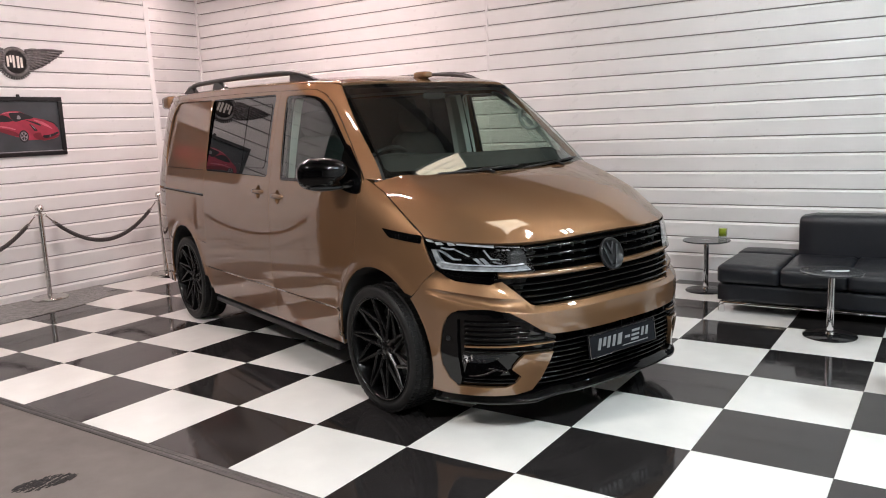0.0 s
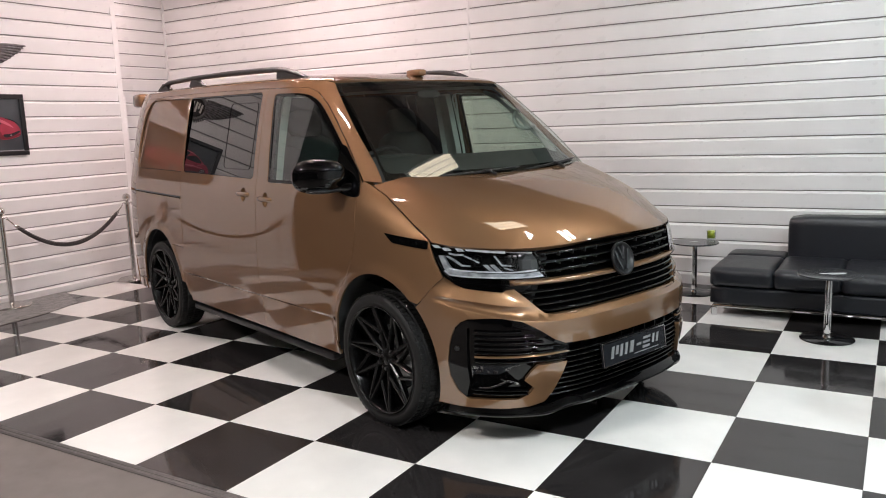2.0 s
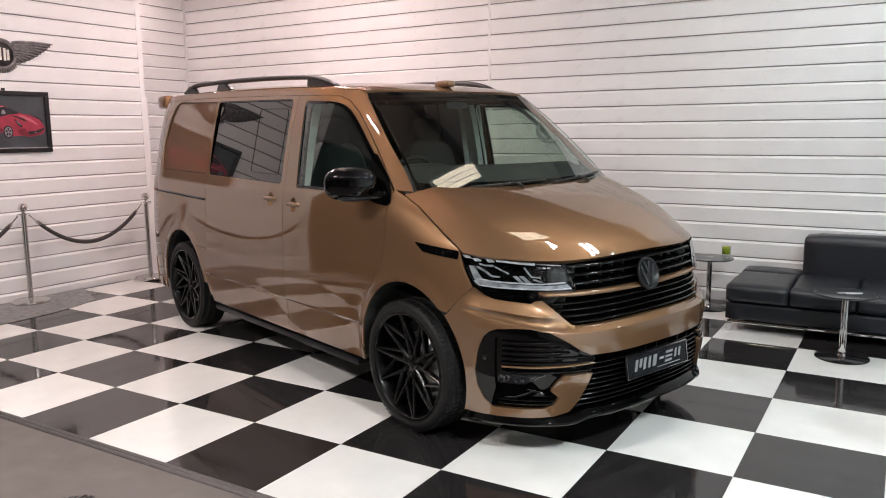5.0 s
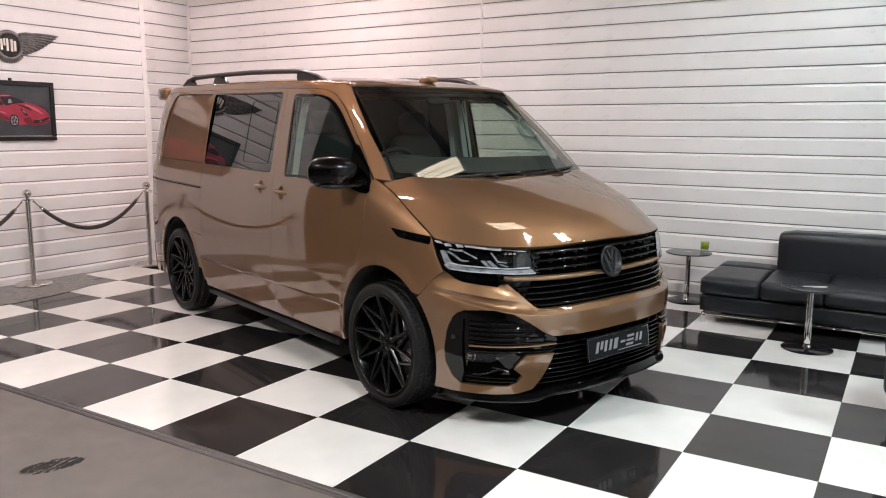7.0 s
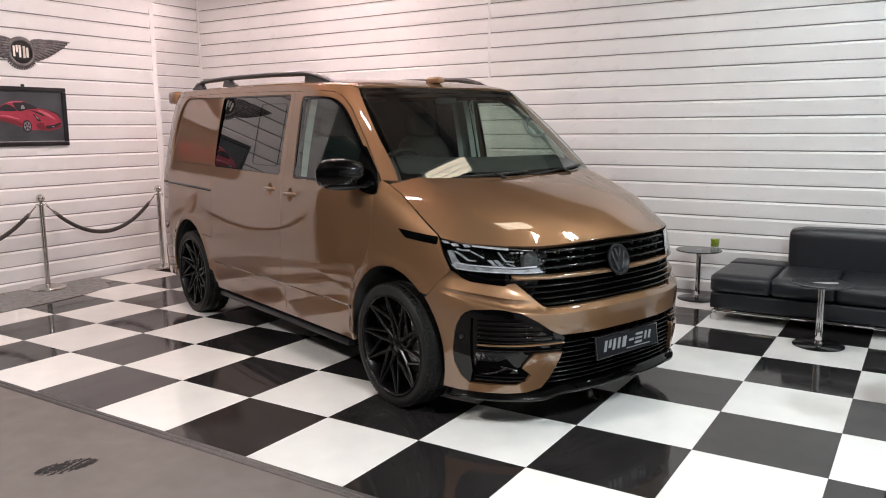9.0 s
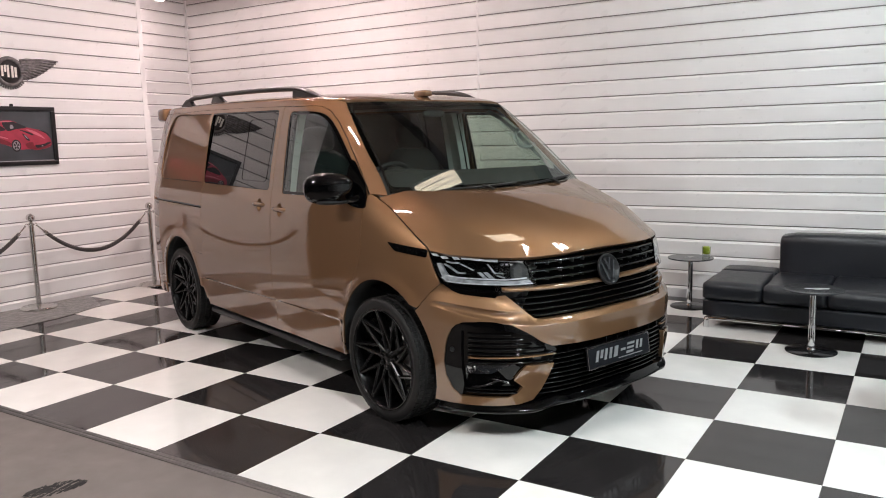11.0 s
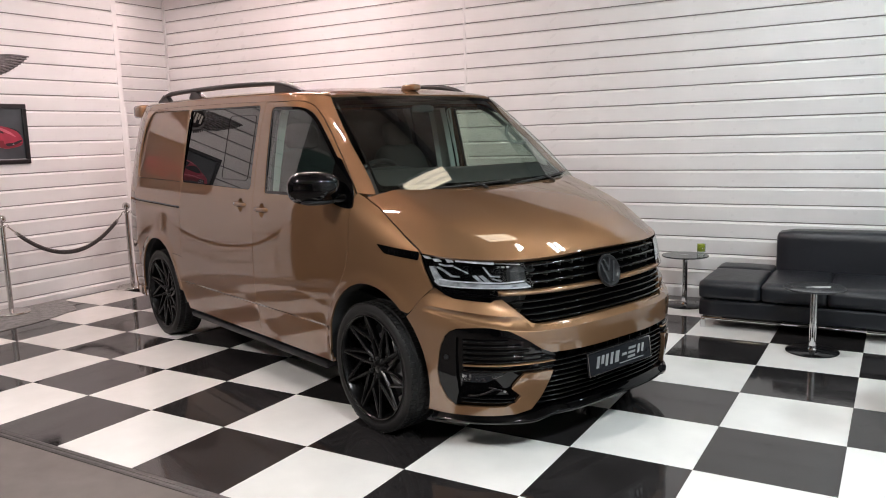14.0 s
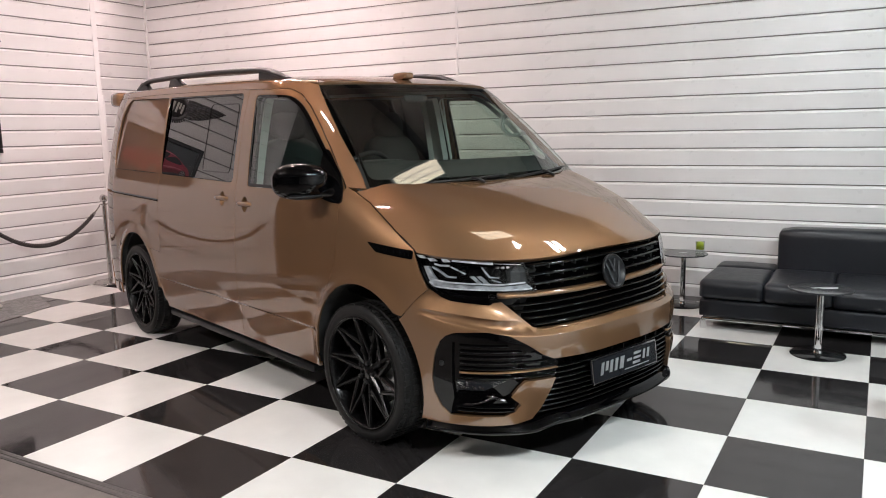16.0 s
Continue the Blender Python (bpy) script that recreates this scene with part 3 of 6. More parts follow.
LENS = glass("lamp_lens", (0.90, 0.91, 0.92), 0.05)

VAN_POSE = pose(-0.1085, 1.226, 0, 0, 0, -18.9)
van = tagged(empty("van", VAN_POSE), "bronze metallic panel van with black alloy wheels and black trim", "van")


def arch(axle, start, end, steps=26, grow=0.0):
    """Points of a wheel arch between two angles in degrees, 0 ahead and 90 up."""
    return [(axle + (ARCH_A + grow) * math.cos(math.radians(a)), AXLE_Z + (ARCH_B + grow) * math.sin(math.radians(a)))
            for a in (start + (end - start) * k / steps for k in range(steps + 1))]


REAR_AXLE = -WHEELBASE
DOOR_FRONT = [(-0.41, 0.335), (-0.425, 0.42), (-0.40, 0.53), (-0.335, 0.66), (-0.255, 0.77), (-0.195, 0.88), (-0.172, 0.98), (-0.168, 1.10), (-0.17, 1.20), (-0.175, 1.262)]
FRAME_LINE = [(-0.255, 1.345), (-0.385, 1.468), (-0.515, 1.585), (-0.64, 1.69), (-0.745, 1.762), (-0.83, 1.792), (-0.95, 1.802)]
DOOR_SPLIT, DOOR_REAR = -1.288, -2.497
WINDOW_FRONT = rounded([(-1.145, 1.238), (-1.175, 1.772), (-0.88, 1.760), (-0.79, 1.746), (-0.715, 1.714), (-0.63, 1.652), (-0.525, 1.563), (-0.384, 1.440), (-0.255, 1.318), (-0.200, 1.262), (-0.200, 1.238)], [0.02, 0.04, 0.05, 0.05, 0.05, 0.05, 0.06, 0.06, 0.05, 0.02, 0.01])
WINDOW_FRONT_FAR = rounded([(-1.25, 1.238), (-1.27, 1.772), (-0.88, 1.760), (-0.79, 1.746), (-0.715, 1.714), (-0.63, 1.652), (-0.525, 1.563), (-0.384, 1.440), (-0.255, 1.318), (-0.200, 1.262), (-0.200, 1.238)], [0.02, 0.04, 0.05, 0.05, 0.05, 0.05, 0.06, 0.06, 0.05, 0.02, 0.01])
WINDOW_SLIDE = rounded([(-1.345, 1.252), (-1.335, 1.790), (-2.478, 1.812), (-2.478, 1.272)], 0.035)
WINDOW_REAR = rounded([(-2.515, 1.274), (-2.515, 1.812), (-3.30, 1.828), (-3.41, 1.70), (-3.47, 1.45), (-3.45, 1.288)], [0.01, 0.01, 0.08, 0.1, 0.1, 0.06])

HANDLE_FRONT, HANDLE_SLIDE = (-1.155, 1.128), (-1.455, 1.148)


def cup_ring(centre):
    return [(centre[0] + 0.034 * math.cos(a), centre[1] + 0.044 * math.sin(a)) for a in (2 * math.pi * k / 20 for k in range(20))]


SIDE_CREASE = [[(-0.30, 0.516), (-2.64, 0.516)], [(-0.30, 0.505), (-2.64, 0.505)], [(-0.30, 0.494), (-2.64, 0.494)]]


def door_top(x):
    return gutter_z(x) - 0.040


def side_panels(surface, side):
    """All sheets of one side: side is -1 for the driver's side, 1 for the other."""
    window_front = WINDOW_FRONT if side < 0 else WINDOW_FRONT_FAR
    nose_side = [(u, z) for u, z in BONNET_EDGE]
    wing_ring = nose_side + [(0.36, 0.985), (0.39, 0.91), (0.435, 0.828), (0.375, 0.772), (0.303, 0.688)] + arch(0, 50, 178) + DOOR_FRONT[1:]
    wing = panel("front_wing", surface, wing_ring, PAINT, van, step=0.028, gap=0.001)
    pillar = [(-0.072 - 0.634 * k / 14 - 0.006, 1.262 + 0.549 * k / 14) for k in range(15)]
    cant = [(x, gutter_z(x)) for x in np.linspace(-0.76, -3.80, 40)]
    under = [(x, door_top(x)) for x in np.linspace(-3.72, -1.0, 34)]
    frame = panel("side_frame", surface, [(-0.175, 1.268)] + pillar + cant + under + FRAME_LINE[::-1], PAINT, van, step=0.03, depth=0.03, gap=0.001)
    front_ring = DOOR_FRONT + FRAME_LINE + [(x, door_top(x)) for x in (-1.0, -1.1, -1.2)] + [(DOOR_SPLIT + 0.02, door_top(-1.26)), (DOOR_SPLIT, 1.60), (DOOR_SPLIT, 0.335)]
    door = panel("front_door", surface, front_ring, PAINT, van, holes=[window_front, cup_ring(HANDLE_FRONT)], creases=SIDE_CREASE, gap=0.0025)
    slide_ring = [(DOOR_SPLIT, 0.335), (DOOR_SPLIT, 1.60), (DOOR_SPLIT + 0.02, door_top(-1.27))] + [(x, door_top(x)) for x in np.linspace(-1.35, -2.45, 12)] + [(DOOR_REAR, door_top(-2.497)), (DOOR_REAR, 0.70)] + arch(REAR_AXLE, 48, 12, 8, 0.03) + [(-2.515, 0.335)]
    slider = panel("sliding_door", surface, slide_ring, PAINT, van, holes=[WINDOW_SLIDE, cup_ring(HANDLE_SLIDE)], creases=SIDE_CREASE)
    quarter_ring = [(DOOR_REAR, 0.70), (DOOR_REAR, door_top(-2.497))] + [(x, door_top(x)) for x in np.linspace(-2.6, -3.72, 14)] + [(-3.80, 1.80), (-3.84, 1.60), (-3.88, 1.2), (-3.90, 0.8), (-3.90, 0.42), (-3.86, 0.34), (-3.45, 0.34)] + arch(REAR_AXLE, 181, 10, 30) + [(-2.535, 0.42)] + arch(REAR_AXLE, 12, 48, 8, 0.03)
    groove = [(-3.66, 1.098), (-2.50, 1.073), (-2.50, 1.088), (-3.66, 1.113)]
    quarter = panel("rear_quarter", surface, quarter_ring, PAINT, van, holes=[WINDOW_REAR, groove], step=0.03)
    panel("slider_track", surface, groove, GLOSS_BLACK, quarter, gap=-0.004, offset=-0.022, depth=0, label="black sliding door track")
    def upright(x, z):
        return (x, side * (side_y(x, 1.25) + 0.003 - 0.233 * (z - 1.25)), z)

    panel("window_panel", upright, WINDOW_REAR, PAINT, quarter, gap=0.003, offset=-0.005, label="body-coloured window blank")
    # glass with dark seals; the front pane is flatter than the skin round it
    def flat_pane(x, z):
        t = (x + 1.15) / 0.95
        return (x, side * (side_y(-1.15, 1.24) - 0.203 * (z - 1.24) - 0.016 * t), z)

    for owner, ring, mat, name in ((door, window_front, SIDE_GLASS, "window"), (slider, WINDOW_SLIDE, PRIVACY, "window")):
        panel(name, upright if owner is slider else flat_pane, ring, mat, owner, gap=0.009 if owner is door else 0.004, offset=-0.004, depth=0, label="tinted window glass")
        panel("window_seal", surface, ring, GLOSS_BLACK, owner, holes=[inset(ring, 0.016 if owner is door else 0.006)], gap=0.0, offset=-0.003, depth=0.01, step=0.03, label="black window seal")
    vent = rounded([(-1.40, 1.305), (-1.395, 1.735), (-1.80, 1.743), (-1.80, 1.31)], 0.04)
    panel("vent_pane", upright, vent, GLOSS_BLACK, slider, holes=[inset(vent, 0.006)], gap=0.0, offset=-0.002, depth=0.004, step=0.03, label="dark seam of the sliding pane")
    sail = rounded([(-0.185, 1.262), (-0.230, 1.318), (-0.372, 1.446), (-0.400, 1.455), (-0.372, 1.330), (-0.395, 1.236), (-0.330, 1.212), (-0.240, 1.192), (-0.172, 1.187), (-0.150, 1.200)], [0.03, 0.04, 0.01, 0.006, 0.02, 0.02, 0.03, 0.03, 0.015, 0.015])
    panel("mirror_sail", surface, sail, GLOSS_BLACK, door, offset=0.011, gap=0.0, step=0.022, label="gloss black mirror sail")
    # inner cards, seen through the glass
    # Light and shade set by colour: near card dark, far card pale.
    panel("door_card", surface, front_ring, TRIM if side < 0 else LIT_PILLAR_TRIM, door, holes=[window_front], gap=0.02, offset=-0.05, depth=0.02, step=0.06, label="inner door card, coloured dark on the near side and pale on the far")
    panel("inner_lining", surface, slide_ring, TRIM, slider, holes=[WINDOW_SLIDE], gap=0.01, offset=-0.05, depth=0, step=0.08, label="dark inner lining")
    panel("inner_lining", surface, quarter_ring, TRIM, quarter, gap=0.01, offset=-0.05, depth=0, step=0.08, label="dark inner lining")
    # Near lining coloured dark for its shade, far lining pale for its light.
    panel("pillar_lining", surface, [(-0.175, 1.268)] + pillar[::2] + cant[::3] + under[::3] + FRAME_LINE[::-1], LIT_PILLAR_TRIM if side > 0 else TRIM, frame, gap=0.004, offset=-0.035, depth=0, step=0.05, label="inner pillar lining, coloured dark on the near side and pale on the far")
    if side > 0:
        panel("pillar_cover", surface, [(-0.92, 1.80), (-0.87, 1.768), (-0.775, 1.738), (-0.695, 1.684), (-0.61, 1.615), (-0.50, 1.518), (-0.36, 1.39), (-0.22, 1.25), (-0.18, 1.262), (-0.30, 1.36), (-0.47, 1.52), (-0.65, 1.68), (-0.80, 1.775)], LIT_PILLAR_TRIM, frame, gap=0.0, offset=-0.045, depth=0.02, step=0.04, label="grey inner cover of the windscreen pillar")
    post = -1.185 if side < 0 else -1.285
    panel("pillar_post", surface, [(post, 0.9), (post, 1.80), (post - 0.145, 1.80), (post - 0.185, 0.9)], LIT_PILLAR_TRIM, frame, offset=-0.075, depth=0.05, step=0.06, label="grey inner pillar")
    # vent strip on the wing
    strip = rounded([(0.075, 1.022), (0.135, 0.977), (0.352, 0.958), (0.352, 0.998)], 0.010)
    badge = panel("wing_trim", surface, strip, GLOSS_BLACK, wing, gap=0.0, offset=0.004, depth=0.008, label="black side trim with fine ribs")
    for k in range(9):
        x = 0.155 + 0.021 * k
        zc = 0.992 - 0.06 * (x - 0.155) * 0.6
        panel("rib", surface, [(x, zc - 0.012), (x + 0.012, zc - 0.013), (x + 0.012, zc + 0.009), (x, zc + 0.010)], SLAT_BLACK, badge, gap=0.0, offset=0.0065, depth=0.003)
    # sill and side step
    sill = [(-0.43, 0.333), (-0.43, 0.285), (-2.50, 0.285), (-2.52, 0.333)]
    panel("sill", surface, sill, PAINT, van, gap=0.001, offset=-0.012, depth=0.02)
    y0, y1 = sorted((side * 0.76, side * 0.905))
    step = part("side_step", box(-2.50, -0.52, y0, y1, 0.222, 0.262, 0.014, 3), SATIN_BLACK, van, "black side step under the doors", True)
    # handles: a dished cup in the sheet and a lever across it
    for owner, (x, z) in ((door, HANDLE_FRONT), (slider, HANDLE_SLIDE)):
        dish = bmesh.new()
        rings = []
        for r, deep in ((1.04, 0.0015), (0.98, 0.006), (0.85, 0.014), (0.6, 0.021), (0.3, 0.024)):
            rings.append([dish.verts.new((x + 0.034 * r * math.cos(a), side * (side_y(x + 0.034 * r * math.cos(a), z + 0.044 * r * math.sin(a)) - deep), z + 0.044 * r * math.sin(a))) for a in (2 * math.pi * k / 24 for k in range(24))])
        for p, q in zip(rings, rings[1:]):
            for k in range(24):
                dish.faces.new((p[k], p[(k + 1) % 24], q[(k + 1) % 24], q[k]))
        dish.faces.new(rings[-1])
        part("handle_cup", dish, PAINT, owner, smooth=True)
        lever = bmesh.new()
        rows = []
        for t in np.linspace(-1, 1, 19):
            px, half = x - 0.01 + 0.098 * t, 0.0155 * (1 - abs(t) ** 5) ** 0.5 + 0.001
            face = side_y(px, z) + 0.002 + 0.014 * (1 - t ** 4)
            rows.append([lever.verts.new((px, side * (face - (0.012 * c * c)), z + 0.003 + half * c)) for c in (-1, -0.75, -0.4, 0, 0.4, 0.75, 1)])
        for p, q in zip(rows, rows[1:]):
            for k in range(6):
                lever.faces.new((p[k], q[k], q[k + 1], p[k + 1]))
        bmesh.ops.recalc_face_normals(lever, faces=lever.faces)
        bmesh.ops.solidify(lever, geom=lever.faces[:], thickness=0.006)
        part("handle", lever, PAINT, owner, smooth=True)


side_panels(near_side, -1)
side_panels(far_side, 1)


def roof_skin(x, y):
    return (x, y, roof_z(x, y))


def bonnet_skin(x, y):
    return (x, y, bonnet_z(x, y))


roof_ring = [(SCREEN_HEAD[0] - 0.012 + 0.062 * (1 - abs(s) ** 2.2), SCREEN_HEAD[1] * s) for s in np.linspace(-1, 1, 15)]
roof_ring += [(x, side_y(x, gutter_z(x)) - 0.001) for x in np.linspace(-0.76, -3.84, 40)]
roof_ring += [(x, y) for x, y in ((-3.90, 0.6), (-3.92, 0.3), (-3.925, 0.0), (-3.92, -0.3), (-3.90, -0.6))]
roof_ring += [(x, -side_y(x, gutter_z(x)) + 0.001) for x in np.linspace(-3.84, -0.76, 40)]
roof = panel("roof", roof_skin, roof_ring, PAINT, van, gap=0.0, step=0.045, depth=0.02)
panel("headliner", roof_skin, inset(roof_ring[::2], 0.04), HEADLINER, roof, offset=-0.045, depth=0, step=0.12, label="grey headliner")

# bonnet: from the screen's foot to the nose, between the wings
edge = [(x, side_y(x, z) - 0.002) for x, z in BONNET_EDGE]
front_edge = [(front_x(y, 0.955) - 0.003, y) for y in np.linspace(0.870, -0.870, 45)]
front_edge = [p for p in front_edge if p[0] > 0.36]
rear_edge = [(SCREEN_FOOT[0] + 0.012 + 0.108 * (1 - abs(s) ** 2.2), SCREEN_FOOT[1] * s) for s in np.linspace(-0.97, 0.97, 17)]
bonnet_ring = rear_edge + [(x, y) for x, y in edge[1:]] + front_edge + [(x, -y) for x, y in edge[1:][::-1]]
bonnet = panel("bonnet", bonnet_skin, bonnet_ring, PAINT, van, step=0.03, depth=0.02)

# windscreen, its black band, cowl and wipers
screen_ring = [(s, 0.0) for s in np.linspace(-1, 1, 13)] + [(1.0, t) for t in (0.25, 0.5, 0.75)] + [(s, 1.0) for s in np.linspace(1, -1, 13)] + [(-1.0, t) for t in (0.75, 0.5, 0.25)]
windscreen = panel("windscreen", screen, screen_ring, WINDSCREEN, van, gap=0.004, step=0.08, depth=0, label="large raked windscreen glass")
band_hole = rounded([(-0.975, 0.060), (0.975, 0.060), (0.968, 0.945), (-0.968, 0.945)], 0.05)
panel("screen_band", screen, screen_ring, GLOSS_BLACK, windscreen, holes=[band_hole], gap=0.004, step=0.05, offset=-0.004, depth=0, label="black ceramic band round the glass")
cowl = bmesh.new()
rows = []
for s in np.linspace(-1, 1, 21):
    foot = Vector(screen(s, 0.02))
    front = Vector((foot.x + 0.11, foot.y, bonnet_z(foot.x + 0.11, foot.y) - 0.02))
    rows.append([cowl.verts.new(foot + Vector((0, 0, -0.008))), cowl.verts.new((foot + front) / 2 + Vector((0, 0, -0.02))), cowl.verts.new(front)])
for a, b in zip(rows, rows[1:]):
    for k in range(2):
        cowl.faces.new((a[k], b[k], b[k + 1], a[k + 1]))
part("cowl", cowl, SATIN_BLACK, van, "black plastic cowl", True)


def wiper(s0, s1, t0, t1):
    bm = bmesh.new()
    line = [Vector(screen(s0 + (s1 - s0) * k / 12, t0 + (t1 - t0) * k / 12)) + Vector((0.008, 0, 0.010)) for k in range(13)]
    add_tube(bm, line, [0.004] + [0.007] * 11 + [0.004], 8)
    pivot = Vector(screen(s0 * 0.4 + s1 * 0.6, -0.02)) + Vector((0.03, 0, 0.012))
    add_tube(bm, [pivot, (pivot + line[6]) / 2 + Vector((0.006, 0, 0.010)), line[6] + Vector((0.004, 0, 0.008))], [0.011, 0.008, 0.006], 8)
    return bm


part("wiper", wiper(-0.62, 0.12, 0.0, 0.030), SATIN_BLACK, windscreen, "black wiper", True)
part("wiper", wiper(0.16, 0.88, 0.0, 0.045), SATIN_BLACK, windscreen, "black wiper", True)

# ---- front bumper, grilles, lamps ----


def along_nose(table):
    """A smooth height along the nose from (half-breadth, height) pairs."""
    return curve([(abs(by_y(-y, z)[0]), z) for y, z in table])


crest_z = along_nose([(0.0, 0.619), (0.38, 0.618), (0.516, 0.619), (0.675, 0.636), (0.739, 0.652), (0.795, 0.671), (0.838, 0.687)])
lip_z = along_nose([(0.50, 0.672), (0.634, 0.689), (0.742, 0.706), (0.79, 0.717), (0.839, 0.727)])
BAR_END, LIP_TO = (abs(by_y(-y, 0.65)[0]) for y in (0.56, 0.835))
GRILLE_EDGE = [(z, abs(by_y(-y, z)[0])) for y, z in ((0.52, 0.60), (0.55, 0.655), (0.605, 0.715), (0.665, 0.772))]


def bumper_skin(u, z):
    """The nose with a bevelled bar, and beside it a crest, a hollow and a lip under each lamp."""
    p = Vector(round_nose(u * SPREAD, z))
    a = abs(u)
    crest, lip = crest_z(a), lip_z(a)
    bevel = float(np.interp(z, (crest, crest + 0.030), (0.0, -0.030)))
    hollow = float(np.interp(z, (crest - 0.002, crest + 0.012, lip - 0.014, lip, lip + 0.060), (0.0, -0.016, -0.020, -0.005, -0.036)))
    edge = float(np.interp(z, *zip(*GRILLE_EDGE)))
    w = max(0.0, min(1.0, (a - edge) / 0.11))
    w = w * w * (3 - 2 * w)
    fade = max(0.0, min(1.0, (LIP_TO + 0.10 - a) / 0.10))
    deep = (bevel * (1 - w) + hollow * w) * fade
    c, s = math.cos(math.radians(u * SPREAD)), math.sin(math.radians(u * SPREAD))
    out = Vector((abs(c) ** (NE - 1), math.copysign(abs(s) ** (NE - 1), s), 0)).normalized()
    return tuple(p + out * deep)


HEADLAMP = [by_x(0.345, 0.992), by_x(0.45, 0.983), by_x(0.56, 0.972), by_y(-0.70, 0.962), by_y(-0.62, 0.955), by_y(-0.535, 0.948), by_y(-0.515, 0.88), by_y(-0.498, 0.812), by_y(-0.58, 0.795), by_y(-0.67, 0.787), by_y(-0.75, 0.788), by_x(0.535, 0.80), by_x(0.475, 0.822), by_x(0.43, 0.86), by_x(0.395, 0.92)]
BAR_TOP = [by_y(0.0, 0.645), by_y(-0.2, 0.642), by_y(-0.38, 0.638), by_y(-0.50, 0.640), by_y(-0.545, 0.655), by_y(-0.60, 0.715), by_y(-0.655, 0.772)]
SURROUND_TOP = [by_y(0.0, 0.500), by_y(-0.16, 0.500), by_y(-0.30, 0.502), by_y(-0.475, 0.508), by_y(-0.53, 0.535), by_y(-0.59, 0.582), by_y(-0.66, 0.628), by_y(-0.72, 0.645), by_y(-0.77, 0.645), by_x(0.56, 0.638)]
SURROUND_SIDE = [by_x(0.528, 0.623), by_x(0.503, 0.597), by_x(0.483, 0.555), by_x(0.470, 0.51), by_x(0.455, 0.42), by_x(0.460, 0.35), by_x(0.490, 0.28), by_x(0.53, 0.243)]
BLADE = [by_y(-0.74, 0.243), by_y(-0.665, 0.246), by_y(-0.628, 0.270), by_y(-0.612, 0.302), by_y(-0.655, 0.343), by_y(-0.632, 0.385), by_y(-0.604, 0.416), by_y(-0.465, 0.420)]
INTAKE_SIDE = [by_y(-0.484, 0.375), by_y(-0.52, 0.280), by_y(-0.555, 0.226)]
FOOT = [by_y(-0.62, 0.205), by_y(-0.70, 0.198), by_x(0.55, 0.196), by_x(0.47, 0.196), by_x(0.385, 0.20)]
bumper_half = BAR_TOP + [by_y(-0.70, 0.768), by_y(-0.76, 0.773), by_x(0.53, 0.783), by_x(0.47, 0.805), by_x(0.435, 0.828), by_x(0.375, 0.772), by_x(0.303, 0.688)]
bumper_half += [by_x(x, z) for x, z in arch(0, 45, -20, 14)] + FOOT[::-1] + INTAKE_SIDE[::-1] + BLADE[::-1] + SURROUND_SIDE[::-1] + SURROUND_TOP[::-1]
bumper_ring = bumper_half[1:-1] + mirrored(bumper_half)[1:-1][::-1]
folds = []
for sign in (-1, 1):
    for rise in (-0.003, 0.0015, 0.009):
        folds.append([(sign * a, crest_z(a) + rise) for a in np.linspace(0.0, LIP_TO + 0.08, 60)])
    for rise in (-0.014, -0.003, 0.004):
        folds.append([(sign * a, lip_z(a) + rise) for a in np.linspace(BAR_END, LIP_TO + 0.08, 26)])
bumper = panel("front_bumper", bumper_skin, bumper_ring, PAINT, van, step=0.022, depth=0.022, gap=0.001, creases=folds)


def slat(name, z0, z1, y0, y1, owner, mat, offset, thick=0.02, label="", slope=0.0):
    """A bar across the nose between two half-breadths, rounded at its front; slope: rise per metre outwards."""
    bm = bmesh.new()
    count = 40
    rings = []
    for k in range(count + 1):
        y = y0 + (y1 - y0) * k / count
        lift = slope * abs(y)
        row = []
        for dz, back in ((0.0, 1.0), (0.10, 0.25), (0.35, 0.0), (0.65, 0.0), (0.90, 0.25), (1.0, 1.0)):
            z = z0 + (z1 - z0) * dz + lift
            row.append(bm.verts.new((front_x(y, z) + offset - thick * back, y, z)))
        rings.append(row)
    for a, b in zip(rings, rings[1:]):
        for j in range(5):
            bm.faces.new((a[j], b[j], b[j + 1], a[j + 1]))
    bm.faces.new(rings[0])
    bm.faces.new(rings[-1][::-1])
    bmesh.ops.recalc_face_normals(bm, faces=bm.faces)
    return part(name, bm, mat, owner, label, True)


def both(half):
    return half + mirrored(half)[::-1]


slat("bumper_lip", 0.632, 0.644, -0.50, 0.50, bumper, PAINT, -0.026, 0.03)
upper_half = [by_y(0.0, 0.962), by_y(-0.25, 0.958), by_y(-0.53, 0.950), by_y(-0.495, 0.812), by_y(-0.3, 0.80), by_y(0.0, 0.80)]
upper_grille = panel("upper_grille", nose, both(upper_half[1:-1]), RECESS_BLACK, van, offset=-0.055, depth=0, step=0.05, label="black slatted upper grille")
for z in (0.925, 0.885, 0.845):
    slat("slat", z - 0.008, z + 0.008, -0.52, 0.52, upper_grille, SLAT_BLACK, -0.004, 0.022)
for k in range(-6, 7):
    y = 0.082 * k
    if abs(y) > 0.1:
        x = front_x(y, 0.88)
        for z in (0.925, 0.885, 0.845):
            part("fin", box(x - 0.036, x - 0.014, y - 0.003, y + 0.003, z - 0.016, z + 0.004), SATIN_BLACK, upper_grille)
slat("bronze_bar", 0.776, 0.802, -0.655, 0.655, van, PAINT, 0.000, 0.03, "thin bronze bar between the lamps", 0.018)
lower_half = [by_y(-0.25, 0.772), by_y(-0.655, 0.786), by_y(-0.60, 0.715), by_y(-0.545, 0.652), by_y(-0.38, 0.638), by_y(-0.2, 0.640)]
